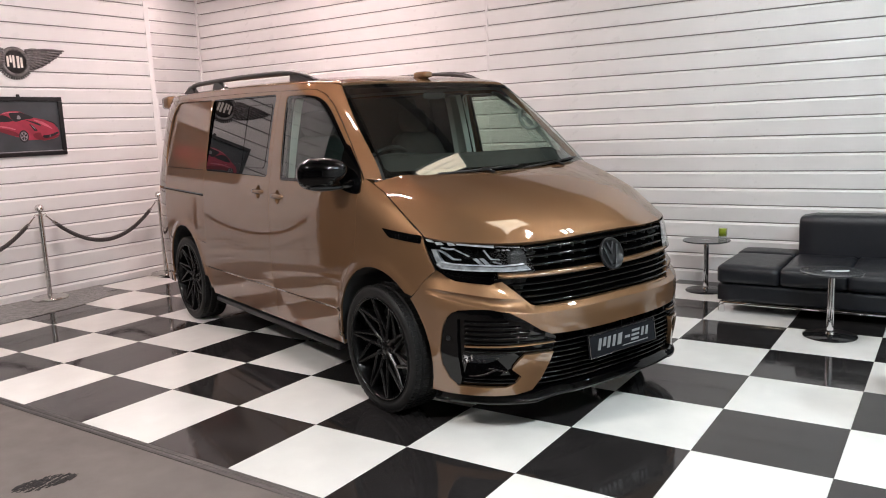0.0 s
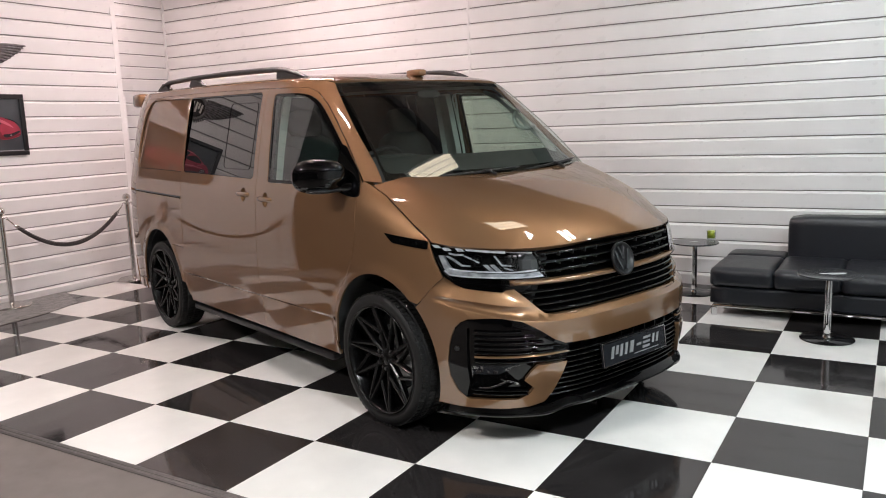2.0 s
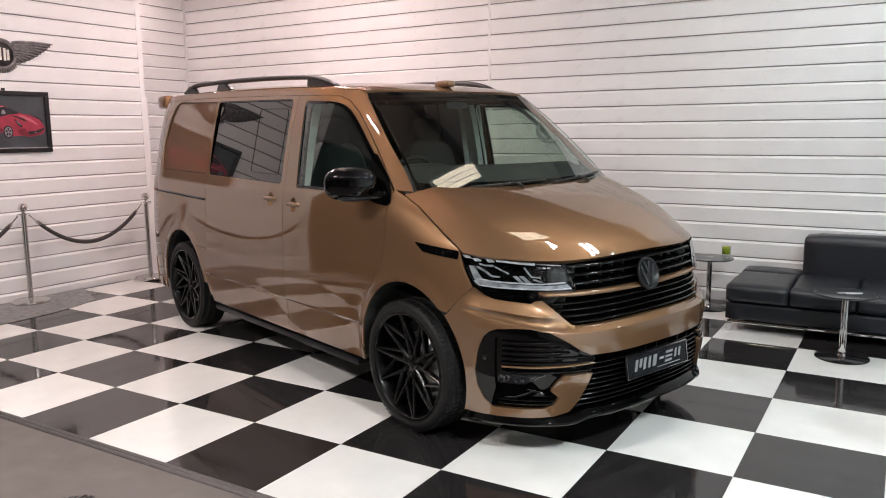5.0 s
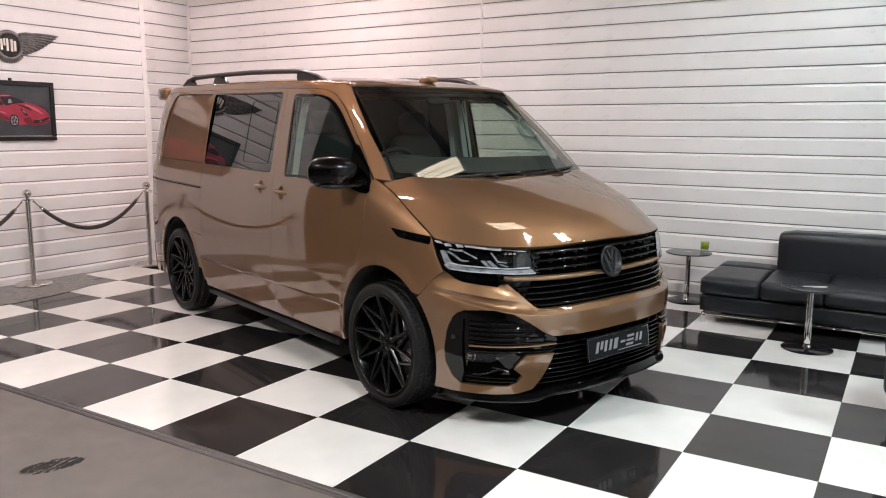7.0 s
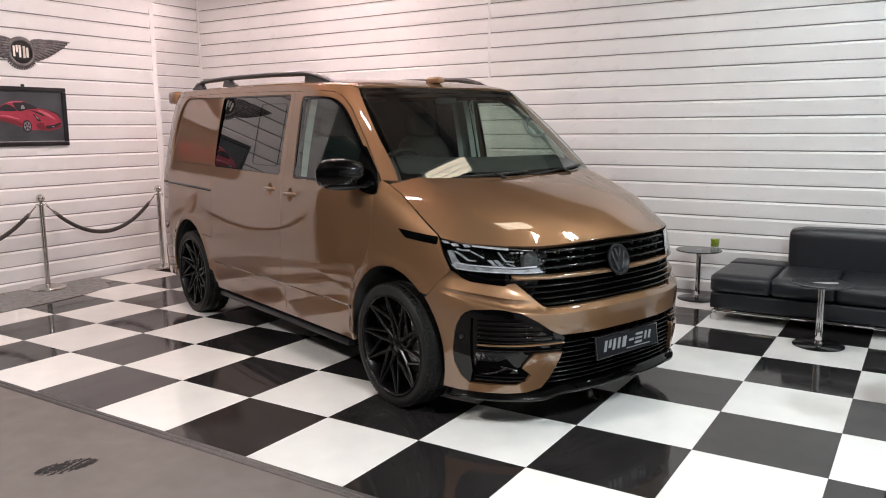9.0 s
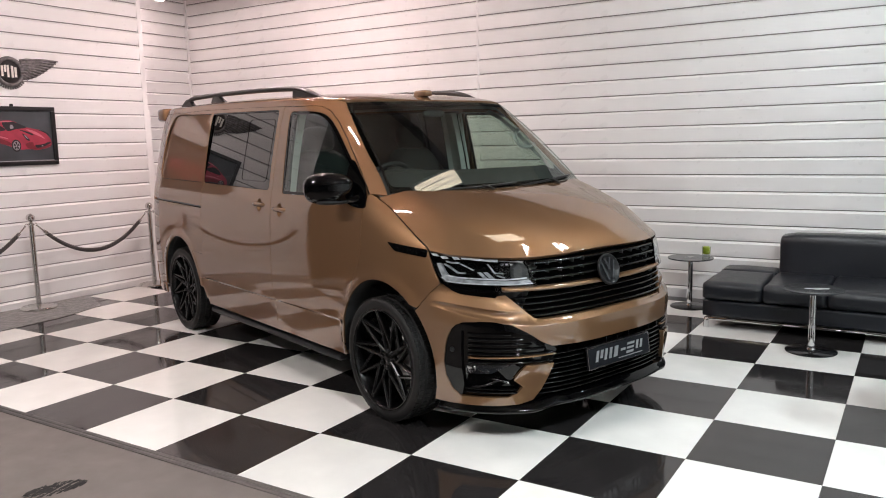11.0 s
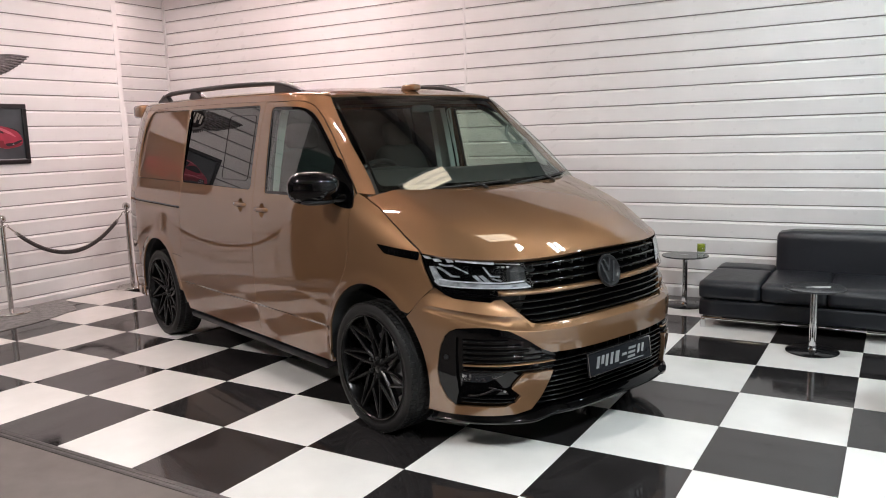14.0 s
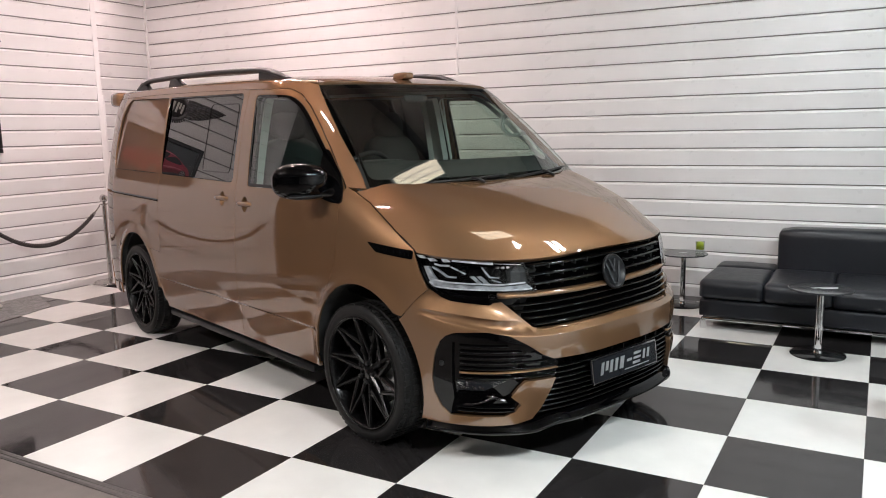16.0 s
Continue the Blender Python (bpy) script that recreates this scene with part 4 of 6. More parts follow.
lower_grille = panel("lower_grille", nose, both(lower_half), RECESS_BLACK, van, offset=-0.065, depth=0, step=0.05, gap=-0.01, label="black slatted lower grille")
for z, w in ((0.752, 0.612), (0.722, 0.584), (0.692, 0.556), (0.663, 0.528)):
    slat("slat", z - 0.007, z + 0.007, -w, w, lower_grille, SLAT_BLACK, -0.026, 0.024)
# lamp base strip under each headlamp
for sign in (-1, 1):
    shadow_strip = [by_y(-0.56, 0.80), by_y(-0.75, 0.80), by_x(0.50, 0.825), by_x(0.425, 0.84), by_x(0.47, 0.800), by_x(0.53, 0.778), by_y(-0.70, 0.762), by_y(-0.62, 0.762)]
    panel("lamp_base", nose, shadow_strip if sign < 0 else mirrored(shadow_strip), GLOSS_BLACK, van, gap=0.0, offset=-0.030, depth=0, step=0.03, label="gloss black strip under the headlamp")

# badge: a plain ring with slanting bars
badge_m = Matrix.Translation((front_x(0, 0.842) + 0.004, 0, 0.842)) @ Euler((0, math.radians(75), 0)).to_matrix().to_4x4()
round_badge = part("badge", lathe([(0.0, 0.002), (0.070, 0.002), (0.074, 0.012), (0.080, 0.015), (0.085, 0.012), (0.086, 0.0), (0.0, -0.02)], 48, badge_m), SATIN_BLACK, van, "round black badge", True)
marks = bmesh.new()
for x0, x1 in ((-0.052, -0.016), (0.052, 0.016), (-0.022, 0.004), (0.022, -0.004)):
    a, b = Vector((-0.045 if abs(x0) > 0.03 else -0.062, x0, 0)), Vector((0.055 if abs(x0) > 0.03 else 0.0, x1, 0))
    side = (b - a).cross(Vector((0, 0, 1))).normalized() * 0.0055
    add_prism(marks, [(p.x, p.y) for p in (a + side, b + side, b - side, a - side)], 0.010, badge_m)
bmesh.ops.recalc_face_normals(marks, faces=marks.faces)
part("badge_bars", marks, STEEL_DARK, round_badge)


def stroke(line, width):
    """The outline of a band along a line on the nose."""
    upper, lower = [], []
    for k, p in enumerate(line):
        a, b = Vector(line[max(k - 1, 0)]), Vector(line[min(k + 1, len(line) - 1)])
        n = Vector((-(b - a).y, (b - a).x)).normalized() * width / 2
        upper.append((p[0] + n.x, p[1] + n.y))
        lower.append((p[0] - n.x, p[1] - n.y))
    return upper + lower[::-1]


def headlamp(sign):
    ring = HEADLAMP if sign < 0 else mirrored(HEADLAMP)
    f = (lambda r: r) if sign < 0 else mirrored
    lamp = panel("headlamp", nose, ring, RECESS_BLACK, van, gap=0.002, offset=-0.060, depth=0, step=0.04, label="slim headlamp with clear lens and white light guides")
    wall_pts = refine(inset(ring, 0.003), 0.04)
    bm = bmesh.new()
    rows = [[bm.verts.new(skin_point(nose, u, z, o)[0]) for o in (-0.003, -0.061)] for u, z in wall_pts]
    for a, b in zip(rows, rows[1:] + rows[:1]):
        bm.faces.new((a[0], b[0], b[1], a[1]))
    part("lamp_housing", bm, GLOSS_BLACK, lamp)

    def lay(name, outline, mat, offset, deep, label=""):
        panel(name, nose, f(outline), mat, lamp, gap=0.0, offset=offset, depth=deep, step=0.025, label=label)

    # the running light: a thick white guide down the outer edge and along the foot, edged with a bright line
    foot = [by_x(0.402, 0.932), by_x(0.424, 0.932), by_x(0.446, 0.893), by_x(0.470, 0.868), by_x(0.505, 0.860), by_x(0.560, 0.855), by_y(-0.724, 0.851), by_y(-0.650, 0.846), by_y(-0.590, 0.845), by_y(-0.535, 0.850), by_y(-0.512, 0.826),
            by_y(-0.56, 0.823), by_y(-0.623, 0.824), by_y(-0.727, 0.830), by_x(0.537, 0.834), by_x(0.480, 0.838), by_x(0.452, 0.846), by_x(0.430, 0.875)]
    lay("foot_light_guide", foot, LAMP_WHITE, -0.018, 0.025, "white light guide along the foot")
    lay("foot_trim", stroke([by_x(0.462, 0.872), by_x(0.515, 0.864), by_y(-0.724, 0.858), by_y(-0.650, 0.853), by_y(-0.545, 0.857)], 0.006), LAMP_GLINT, -0.010, 0.012, "thin bright trim")
    lay("foot_trim", stroke([by_x(0.436, 0.862), by_x(0.462, 0.842), by_x(0.537, 0.836), by_y(-0.727, 0.832), by_y(-0.623, 0.827), by_y(-0.520, 0.828)], 0.005), LAMP_GLINT, -0.012, 0.012, "thin bright trim")
    # the upper line: three facets, then a bar that thins inwards
    for facet in ([by_x(0.362, 0.984), by_x(0.396, 0.981), by_x(0.412, 0.968), by_x(0.380, 0.970)], [by_x(0.418, 0.970), by_x(0.446, 0.972), by_x(0.462, 0.958), by_x(0.432, 0.956)], [by_x(0.478, 0.972), by_x(0.500, 0.974), by_x(0.520, 0.956), by_x(0.492, 0.954)]):
        lay("facet", facet, LAMP_GLINT, -0.014, 0.012)
    lay("top_light_guide", stroke([by_x(0.525, 0.965), by_x(0.60, 0.957), by_y(-0.664, 0.949)], 0.012), LAMP_GLINT, -0.012, 0.012, "bright upper trim line")
    lay("top_trim", stroke([by_y(-0.66, 0.949), by_y(-0.60, 0.943), by_y(-0.55, 0.938)], 0.0045), LAMP_SILVER, -0.012, 0.01)
    # reflector edges inside, their glint painted pale
    for line, width in (([by_x(0.440, 0.930), by_x(0.475, 0.912), by_x(0.512, 0.887), by_x(0.548, 0.886)], 0.007), ([by_x(0.450, 0.944), by_x(0.480, 0.938), by_x(0.515, 0.939)], 0.008),
                        ([by_x(0.522, 0.934), by_x(0.584, 0.902)], 0.006), ([by_x(0.634, 0.934), by_x(0.664, 0.888), by_y(-0.650, 0.884)], 0.0065), ([by_y(-0.680, 0.876), by_y(-0.645, 0.862)], 0.006)):
        lay("reflector_edge", stroke(line, width), LAMP_WHITE, -0.022, 0.020, "reflector edge with its glint painted pale")
    for x0, x1 in ((0.598, 0.634), (0.622, 0.656)):
        lay("blade", [by_x(x0, 0.892), by_x(x0 + 0.016, 0.893), by_x(x1 + 0.016, 0.855), by_x(x1, 0.855)], LAMP_WHITE, -0.024, 0.015, "slanting bright blade")
    for n in range(3):
        y = -0.655 + 0.022 * n
        lay("facet", [by_y(y, 0.936), by_y(y + 0.014, 0.936), by_y(y + 0.014, 0.926), by_y(y, 0.926)], LAMP_SILVER, -0.030, 0.006)
    for y, z in ((-0.775, 0.912), (-0.655, 0.908)):
        spot = skin_point(nose, *(by_y(y, z) if sign < 0 else mirrored([by_y(y, z)])[0]), -0.050)
        m = Matrix.Translation(spot[0]) @ Vector((0.9, 0.25 * sign, 0)).to_track_quat("Z", "Y").to_matrix().to_4x4()
        part("projector", lathe([(0.027, 0.0), (0.029, 0.014), (0.026, 0.016), (0.022, 0.008)], 24, m), RECESS_BLACK, lamp, "dark ring round a projector", True)
        part("projector_lens", lathe([(0.022, 0.008), (0.019, 0.017), (0.012, 0.023), (0.0, 0.026)], 24, m), GLOSS_BLACK, lamp, "round dark projector lens", True)
    panel("lens", nose, ring, LENS, lamp, gap=0.001, offset=-0.001, depth=0, step=0.03, label="clear lens")


headlamp(-1)
headlamp(1)


def lower_face(sign):
    """The gloss black surround with its slats, bronze line and fog lamp, on one side."""
    f = (lambda r: r) if sign < 0 else mirrored
    ring = SURROUND_TOP[3:] + SURROUND_SIDE + BLADE
    ring = ring + [by_y(-0.445, 0.485)]
    surround = panel("fog_surround", nose, f(ring), GLOSS_BLACK, van, gap=-0.004, offset=-0.022, depth=0, step=0.025, label="gloss black fog lamp surround")
    # the raised outer frame
    inner = [by_x(0.555, 0.595), by_x(0.550, 0.50), by_x(0.548, 0.40), by_x(0.552, 0.30), by_x(0.565, 0.27)]
    outer = [by_x(0.56, 0.636), by_x(0.529, 0.621), by_x(0.505, 0.595), by_x(0.485, 0.553), by_x(0.472, 0.51), by_x(0.457, 0.42), by_x(0.462, 0.35), by_x(0.492, 0.282), by_x(0.53, 0.246)]
    panel("surround_cheek", nose, f(outer + inner[::-1]), GLOSS_BLACK, surround, gap=0.0, offset=-0.003, depth=0.02, step=0.025, label="gloss black cheek")
    top = SURROUND_TOP[4:]
    panel("surround_brow", nose, f(top + [by_x(0.555, 0.595), by_y(-0.74, 0.603), by_y(-0.66, 0.595), by_y(-0.60, 0.553), by_y(-0.55, 0.52)]), GLOSS_BLACK, surround, gap=0.0, offset=-0.004, depth=0.02, step=0.025, label="gloss black brow")
    for z, y_in, y_out in ((0.578, -0.66, -0.80), (0.552, -0.61, -0.80), (0.526, -0.57, -0.80), (0.500, -0.50, -0.80), (0.474, -0.46, -0.80)):
        slat("slat", z - 0.007, z + 0.006, sign * -y_in if sign > 0 else y_in, sign * -y_out if sign > 0 else y_out, surround, SLAT_BLACK, -0.010, 0.02)
    slat("bronze_line", 0.4735, 0.4825, sign * 0.45, sign * 0.80, surround, PAINT, -0.004, 0.02, "thin bronze line", -0.03)
    slat("shelf", 0.425, 0.438, sign * 0.47, sign * 0.80, surround, GLOSS_BLACK, -0.006, 0.02)
    slat("lower_lip", 0.262, 0.278, sign * 0.63, sign * 0.80, surround, GLOSS_BLACK, 0.000, 0.03)
    # fog lamp with its clear wedge and bright hockey stick
    wedge = [by_x(0.566, 0.416), by_y(-0.73, 0.418), by_y(-0.672, 0.420), by_y(-0.742, 0.368), by_x(0.566, 0.364)]
    fog = panel("fog_lamp", nose, f(wedge), PLATE_DARK, surround, gap=0.0, offset=-0.020, depth=0.01, step=0.02, label="smoked wedge with a small faceted fog lamp")
    for outline in ([by_x(0.572, 0.408), by_x(0.596, 0.402), by_x(0.590, 0.388), by_x(0.574, 0.392)], [by_x(0.578, 0.384), by_x(0.602, 0.388), by_x(0.606, 0.374), by_x(0.584, 0.370)], [by_x(0.604, 0.408), by_x(0.612, 0.408), by_x(0.614, 0.380), by_x(0.606, 0.380)],
                    [by_x(0.628, 0.390), by_x(0.642, 0.384), by_x(0.650, 0.372), by_x(0.634, 0.374)], [by_x(0.656, 0.390), by_x(0.672, 0.386), by_x(0.670, 0.372), by_x(0.658, 0.374)]):
        panel("facet", nose, f(outline), LAMP_SILVER, fog, gap=0.0, offset=-0.014, depth=0.006, step=0.02, label="bright lamp facet")
    panel("fog_lens", nose, f(wedge), LENS, fog, gap=0.0, offset=-0.010, depth=0, step=0.03, label="clear fog lens")
    hook = [by_x(0.590, 0.298), by_x(0.625, 0.300), by_x(0.660, 0.312), by_x(0.690, 0.330), by_x(0.708, 0.338), by_x(0.740, 0.325)]
    panel("bright_trim", nose, f(stroke(hook, 0.008)), CHROME, surround, gap=0.0, offset=-0.006, depth=0.008, step=0.02, label="bright hooked trim")
    panel("bright_trim", nose, f(stroke([by_x(0.682, 0.346), by_x(0.708, 0.339)], 0.006)), CHROME, surround, gap=0.0, offset=-0.006, depth=0.008, step=0.02, label="bright hooked trim")
    slat("pocket_shelf", 0.284, 0.292, sign * 0.63, sign * 0.80, surround, SLAT_BLACK, 0.002, 0.03)
    sensor = skin_point(nose, *(by_x(0.505, 0.492) if sign < 0 else mirrored([by_x(0.505, 0.492)])[0]), -0.003)
    m = Matrix.Translation(sensor[0]) @ sensor[1].to_track_quat("Z", "Y").to_matrix().to_4x4()
    part("parking_sensor", lathe([(0.013, 0.0), (0.013, 0.003), (0.010, 0.0035), (0.009, 0.001), (0.0, 0.002)], 20, m), SATIN_BLACK, surround, "round parking sensor", True)


lower_face(-1)
lower_face(1)

intake_half = [by_y(-0.30, 0.505), by_y(-0.46, 0.505), by_y(-0.465, 0.420), by_y(-0.484, 0.375), by_y(-0.52, 0.280), by_y(-0.555, 0.220), by_y(-0.30, 0.205)]
intake = panel("lower_intake", nose, both(intake_half), RECESS_BLACK, van, gap=-0.012, offset=-0.05, depth=0, step=0.05, label="black lower air intake with fine slats")
for k in range(9):
    z = 0.250 + 0.026 * k
    half = 0.555 - (z - 0.215) * 0.36 - 0.012
    slat("slat", z - 0.004, z + 0.005, -half, half, intake, SLAT_BLACK, -0.018, 0.03)
for k in range(-4, 5):
    y = 0.095 * k
    x = front_x(y, 0.48)
    part("fin", box(x - 0.04, x - 0.006, y - 0.003, y + 0.003, 0.470, 0.502), GLOSS_BLACK, intake)


def splitter():
    """The lip under the bumper: a ledge that sweeps up a little at its ends."""
    bm = bmesh.new()
    rows = []
    for u in np.linspace(-0.905, 0.905, 75):
        a = abs(u)
        low = 0.155 + 0.022 * max(0.0, min(1.0, (0.52 - a) / 0.09))
        row = []
        for out, up in ((-0.05, 0.055), (-0.002, 0.046), (0.003, 0.032), (0.016, 0.024), (0.020, 0.016), (0.016, 0.006), (-0.04, 0.0)):
            p, n = skin_point(nose, u, 0.20, 0)
            n = Vector((n.x, n.y, 0)).normalized()
            row.append(bm.verts.new((p.x + n.x * out, p.y + n.y * out, low + up)))
        rows.append(row)
    for a, b in zip(rows, rows[1:]):
        for k in range(6):
            bm.faces.new((a[k], b[k], b[k + 1], a[k + 1]))
    bm.faces.new(rows[0])
    bm.faces.new(rows[-1])
    bmesh.ops.recalc_face_normals(bm, faces=bm.faces)
    return bm


part("splitter", splitter(), GLOSS_BLACK, van, "gloss black front splitter", True)

# show plate: dark, with slanting light bars in place of letters
plate_m = Matrix.Translation((0.906, 0.0, 0.402)) @ Euler((0, math.radians(-8), 0)).to_matrix().to_4x4()
plate = part("plate", box(-0.008, 0.004, -0.262, 0.262, -0.060, 0.060, 0.004, 2, plate_m), PLATE_DARK, van, "dark grey show plate with light bars")
part("plate_rim", (lambda bm: (add_box(bm, 0.004, 0.008, -0.262, 0.262, 0.052, 0.060, 0.001, 1, plate_m), add_box(bm, 0.004, 0.008, -0.262, 0.262, -0.060, -0.055, 0.001, 1, plate_m), add_box(bm, 0.004, 0.008, -0.262, -0.256, -0.055, 0.052, 0.001, 1, plate_m), add_box(bm, 0.004, 0.008, 0.256, 0.262, -0.055, 0.052, 0.001, 1, plate_m), bm)[-1])(bmesh.new()), CHROME, plate, "thin bright rim")


def plate_bar(y0, y1, z0, z1, lean=0.35):
    m = plate_m @ Matrix.Translation((0.004, 0, 0)) @ Matrix(((0, 0, 1, 0), (1, 0, 0, 0), (0, 1, 0, 0), (0, 0, 0, 1)))
    return prism([(y0 + lean * z0, z0), (y1 + lean * z0, z0), (y1 + lean * z1, z1), (y0 + lean * z1, z1)], 0.0025, m)


for y0, y1, z0, z1 in ((-0.195, -0.175, -0.026, 0.030), (-0.160, -0.140, -0.012, 0.030), (-0.125, -0.105, -0.026, 0.030), (-0.085, -0.065, -0.026, 0.030), (-0.045, -0.015, -0.026, 0.030), (0.012, 0.050, -0.004, 0.008), (0.065, 0.125, 0.018, 0.030), (0.065, 0.125, -0.004, 0.007), (0.065, 0.125, -0.026, -0.014), (0.145, 0.162, -0.014, 0.030), (0.180, 0.197, -0.014, 0.030), (0.0, 0.205, -0.040, -0.036)):
    part("bar", plate_bar(y0, y1, z0, z1), PLATE_MARK, plate)


# ---- wheels ----
def wheel(x, side):
    """A tyre, a dark split-spoke rim, disc and caliper; built about z, then turned to face outwards."""
    m = Matrix.Translation((x, side * 0.950, AXLE_Z)) @ Euler((math.radians(90 if side < 0 else -90), 0, 0)).to_matrix().to_4x4()
    R, r, wide = 0.350, 0.286, 0.207
    profile = [(r - 0.006, -0.012), (r + 0.003, -0.005), (r + 0.008, -0.003), (r + 0.012, -0.006), (r + 0.018, -0.001), (r + 0.034, 0.000), (R - 0.018, -0.003), (R - 0.009, -0.009), (R - 0.003, -0.020),
               (R - 0.001, -0.045), (R - 0.010, -0.047), (R - 0.010, -0.055), (R, -0.057), (R + 0.001, -0.102), (R - 0.009, -0.104), (R - 0.009, -0.113), (R + 0.001, -0.115), (R, -0.165), (R - 0.010, -0.167), (R - 0.010, -0.175), (R - 0.002, -0.177),
               (R - 0.004, -wide + 0.020), (R - 0.012, -wide + 0.006), (R - 0.03, -wide), (r, -wide + 0.006)]
    hub = part("wheel", lathe([(r - 0.004, -0.010), (r + 0.002, -0.006), (r + 0.002, -0.001), (r - 0.005, 0.0), (r - 0.010, -0.006), (r - 0.014, -0.020), (r - 0.026, -0.060), (r - 0.028, -wide + 0.015), (r, -wide + 0.006)], 72, m), WHEEL_BLACK, van, "black split-spoke alloy wheel", True)
    part("tyre", lathe(profile, 96, m), RUBBER, hub, "low-profile black tyre", True)
    blocks = bmesh.new()
    for k in range(76):
        a = 2 * math.pi * k / 76
        turn = m @ Matrix.Rotation(a, 4, "Z")
        for z0, z1, rr in ((-0.042, -0.012, R - 0.001), (-0.203, -0.180, R - 0.001)):
            add_box(blocks, rr - 0.012, rr + 0.003, -0.0095, 0.0095, z0, z1, m=turn)
        for z0, z1 in ((-0.100, -0.059), (-0.163, -0.117)):
            add_box(blocks, R - 0.010, R + 0.004, -0.011, 0.009, z0, z1, m=turn)
    tagged(part("tread", blocks, RUBBER, hub, "tread blocks"), kind="stuff")

    def bar(bm, a0, r0, h0, a1, r1, h1, w0, w1, deep):
        p0, p1 = Vector((r0 * math.cos(a0), r0 * math.sin(a0), h0)), Vector((r1 * math.cos(a1), r1 * math.sin(a1), h1))
        across = Vector((0, 0, 1)).cross(p1 - p0).normalized()
        rows = []
        for p, w in ((p0, w0), (p1, w1)):
            rows.append([bm.verts.new(p + across * w * s + Vector((0, 0, d))) for s, d in ((-0.5, -deep), (-0.5, -0.007), (-0.22, 0.0), (0.22, 0.0), (0.5, -0.007), (0.5, -deep))])
        for k in range(6):
            bm.faces.new((rows[0][k], rows[0][(k + 1) % 6], rows[1][(k + 1) % 6], rows[1][k]))
        bm.faces.new(rows[0][::-1])
        bm.faces.new(rows[1])

    start = math.radians(33 if x > -1 else 20)
    d = math.radians
    for k in range(10):
        bm = bmesh.new()
        a = start + k * math.pi / 5
        near = k % 2  # every second stem forks nearer the hub
        fork = 0.100 if near else 0.142
        # a stem that forks: one leg runs straight on to the rim, the other sweeps round to the foot of the next leg
        bar(bm, a, 0.036, -0.044, a - d(1), fork, -0.036, 0.030, 0.025, 0.034)
        bar(bm, a - d(1), fork - 0.006, -0.037, a - d(4), 0.279, -0.010, 0.023, 0.019, 0.032)
        bar(bm, a, fork - 0.004, -0.038, a + d(30), 0.279, -0.011, 0.022, 0.018, 0.032)
        bmesh.ops.recalc_face_normals(bm, faces=bm.faces)
        bmesh.ops.transform(bm, matrix=m, verts=bm.verts)
        part("spoke", bm, WHEEL_BLACK, hub)
    part("hub_cap", lathe([(0.062, -0.066), (0.060, -0.050), (0.036, -0.044), (0.030, -0.038), (0.0, -0.036)], 32, m), WHEEL_BLACK, hub, smooth=True)
    for k in range(5):
        a = start + (k + 0.5) * 2 * math.pi / 5
        part("wheel_nut", lathe([(0.010, -0.045), (0.010, -0.030), (0.006, -0.028), (0.0, -0.028)], 8, m @ Matrix.Translation((0.052 * math.cos(a), 0.052 * math.sin(a), 0))), SATIN_BLACK, hub)
    part("brake_disc", lathe([(0.06, -0.115), (0.17, -0.115), (0.17, -0.137), (0.06, -0.137)], 48, m), DISC, hub, "steel brake disc", True)
    grip = bmesh.new()
    for k in range(7):
        a = math.radians(-30 + 10 * k) if side < 0 else math.radians(150 + 10 * k)
        add_box(grip, 0.120, 0.192, -0.017, 0.017, -0.150, -0.078, 0.006, 1, m @ Matrix.Rotation(a, 4, "Z"))
    part("caliper", grip, CALIPER, hub, "grey brake caliper")
    liner = bmesh.new()
    rows = []
    for k in range(31):
        a = math.radians(-4 + 188 * k / 30)
        rows.append([liner.verts.new((x + (ARCH_A + 0.012) * math.cos(a), side * (side_y(x + (ARCH_A + 0.012) * math.cos(a), max(0.14, AXLE_Z + (ARCH_B + 0.012) * math.sin(a))) - 0.018 if outer else 0.62), AXLE_Z + (ARCH_B + 0.012) * math.sin(a))) for outer in (True, False)])
    for a, b in zip(rows, rows[1:]):
        liner.faces.new((a[0], b[0], b[1], a[1]))
    liner.faces.new([r[1] for r in rows])
    part("arch_liner", liner, TRIM, van, "dark wheel arch liner")


for x in (0.0, REAR_AXLE):
    for side in (-1, 1):
        wheel(x, side)

# ---- mirrors, rails, roof parts ----


def blob(centre, half, power=2.6, m=None, segments=28):
    """A rounded box-like ball."""
    bm = bmesh.new()
    bmesh.ops.create_uvsphere(bm, u_segments=segments, v_segments=segments // 2 + 2, radius=1.0)
    for v in bm.verts:
        n = sum(abs(c) ** power for c in v.co) ** (-1 / power)
        v.co = Vector((v.co.x * n * half[0], v.co.y * n * half[1], v.co.z * n * half[2]))
    bmesh.ops.transform(bm, matrix=Matrix.Translation(centre) @ (m or Matrix()), verts=bm.verts)
    return bm


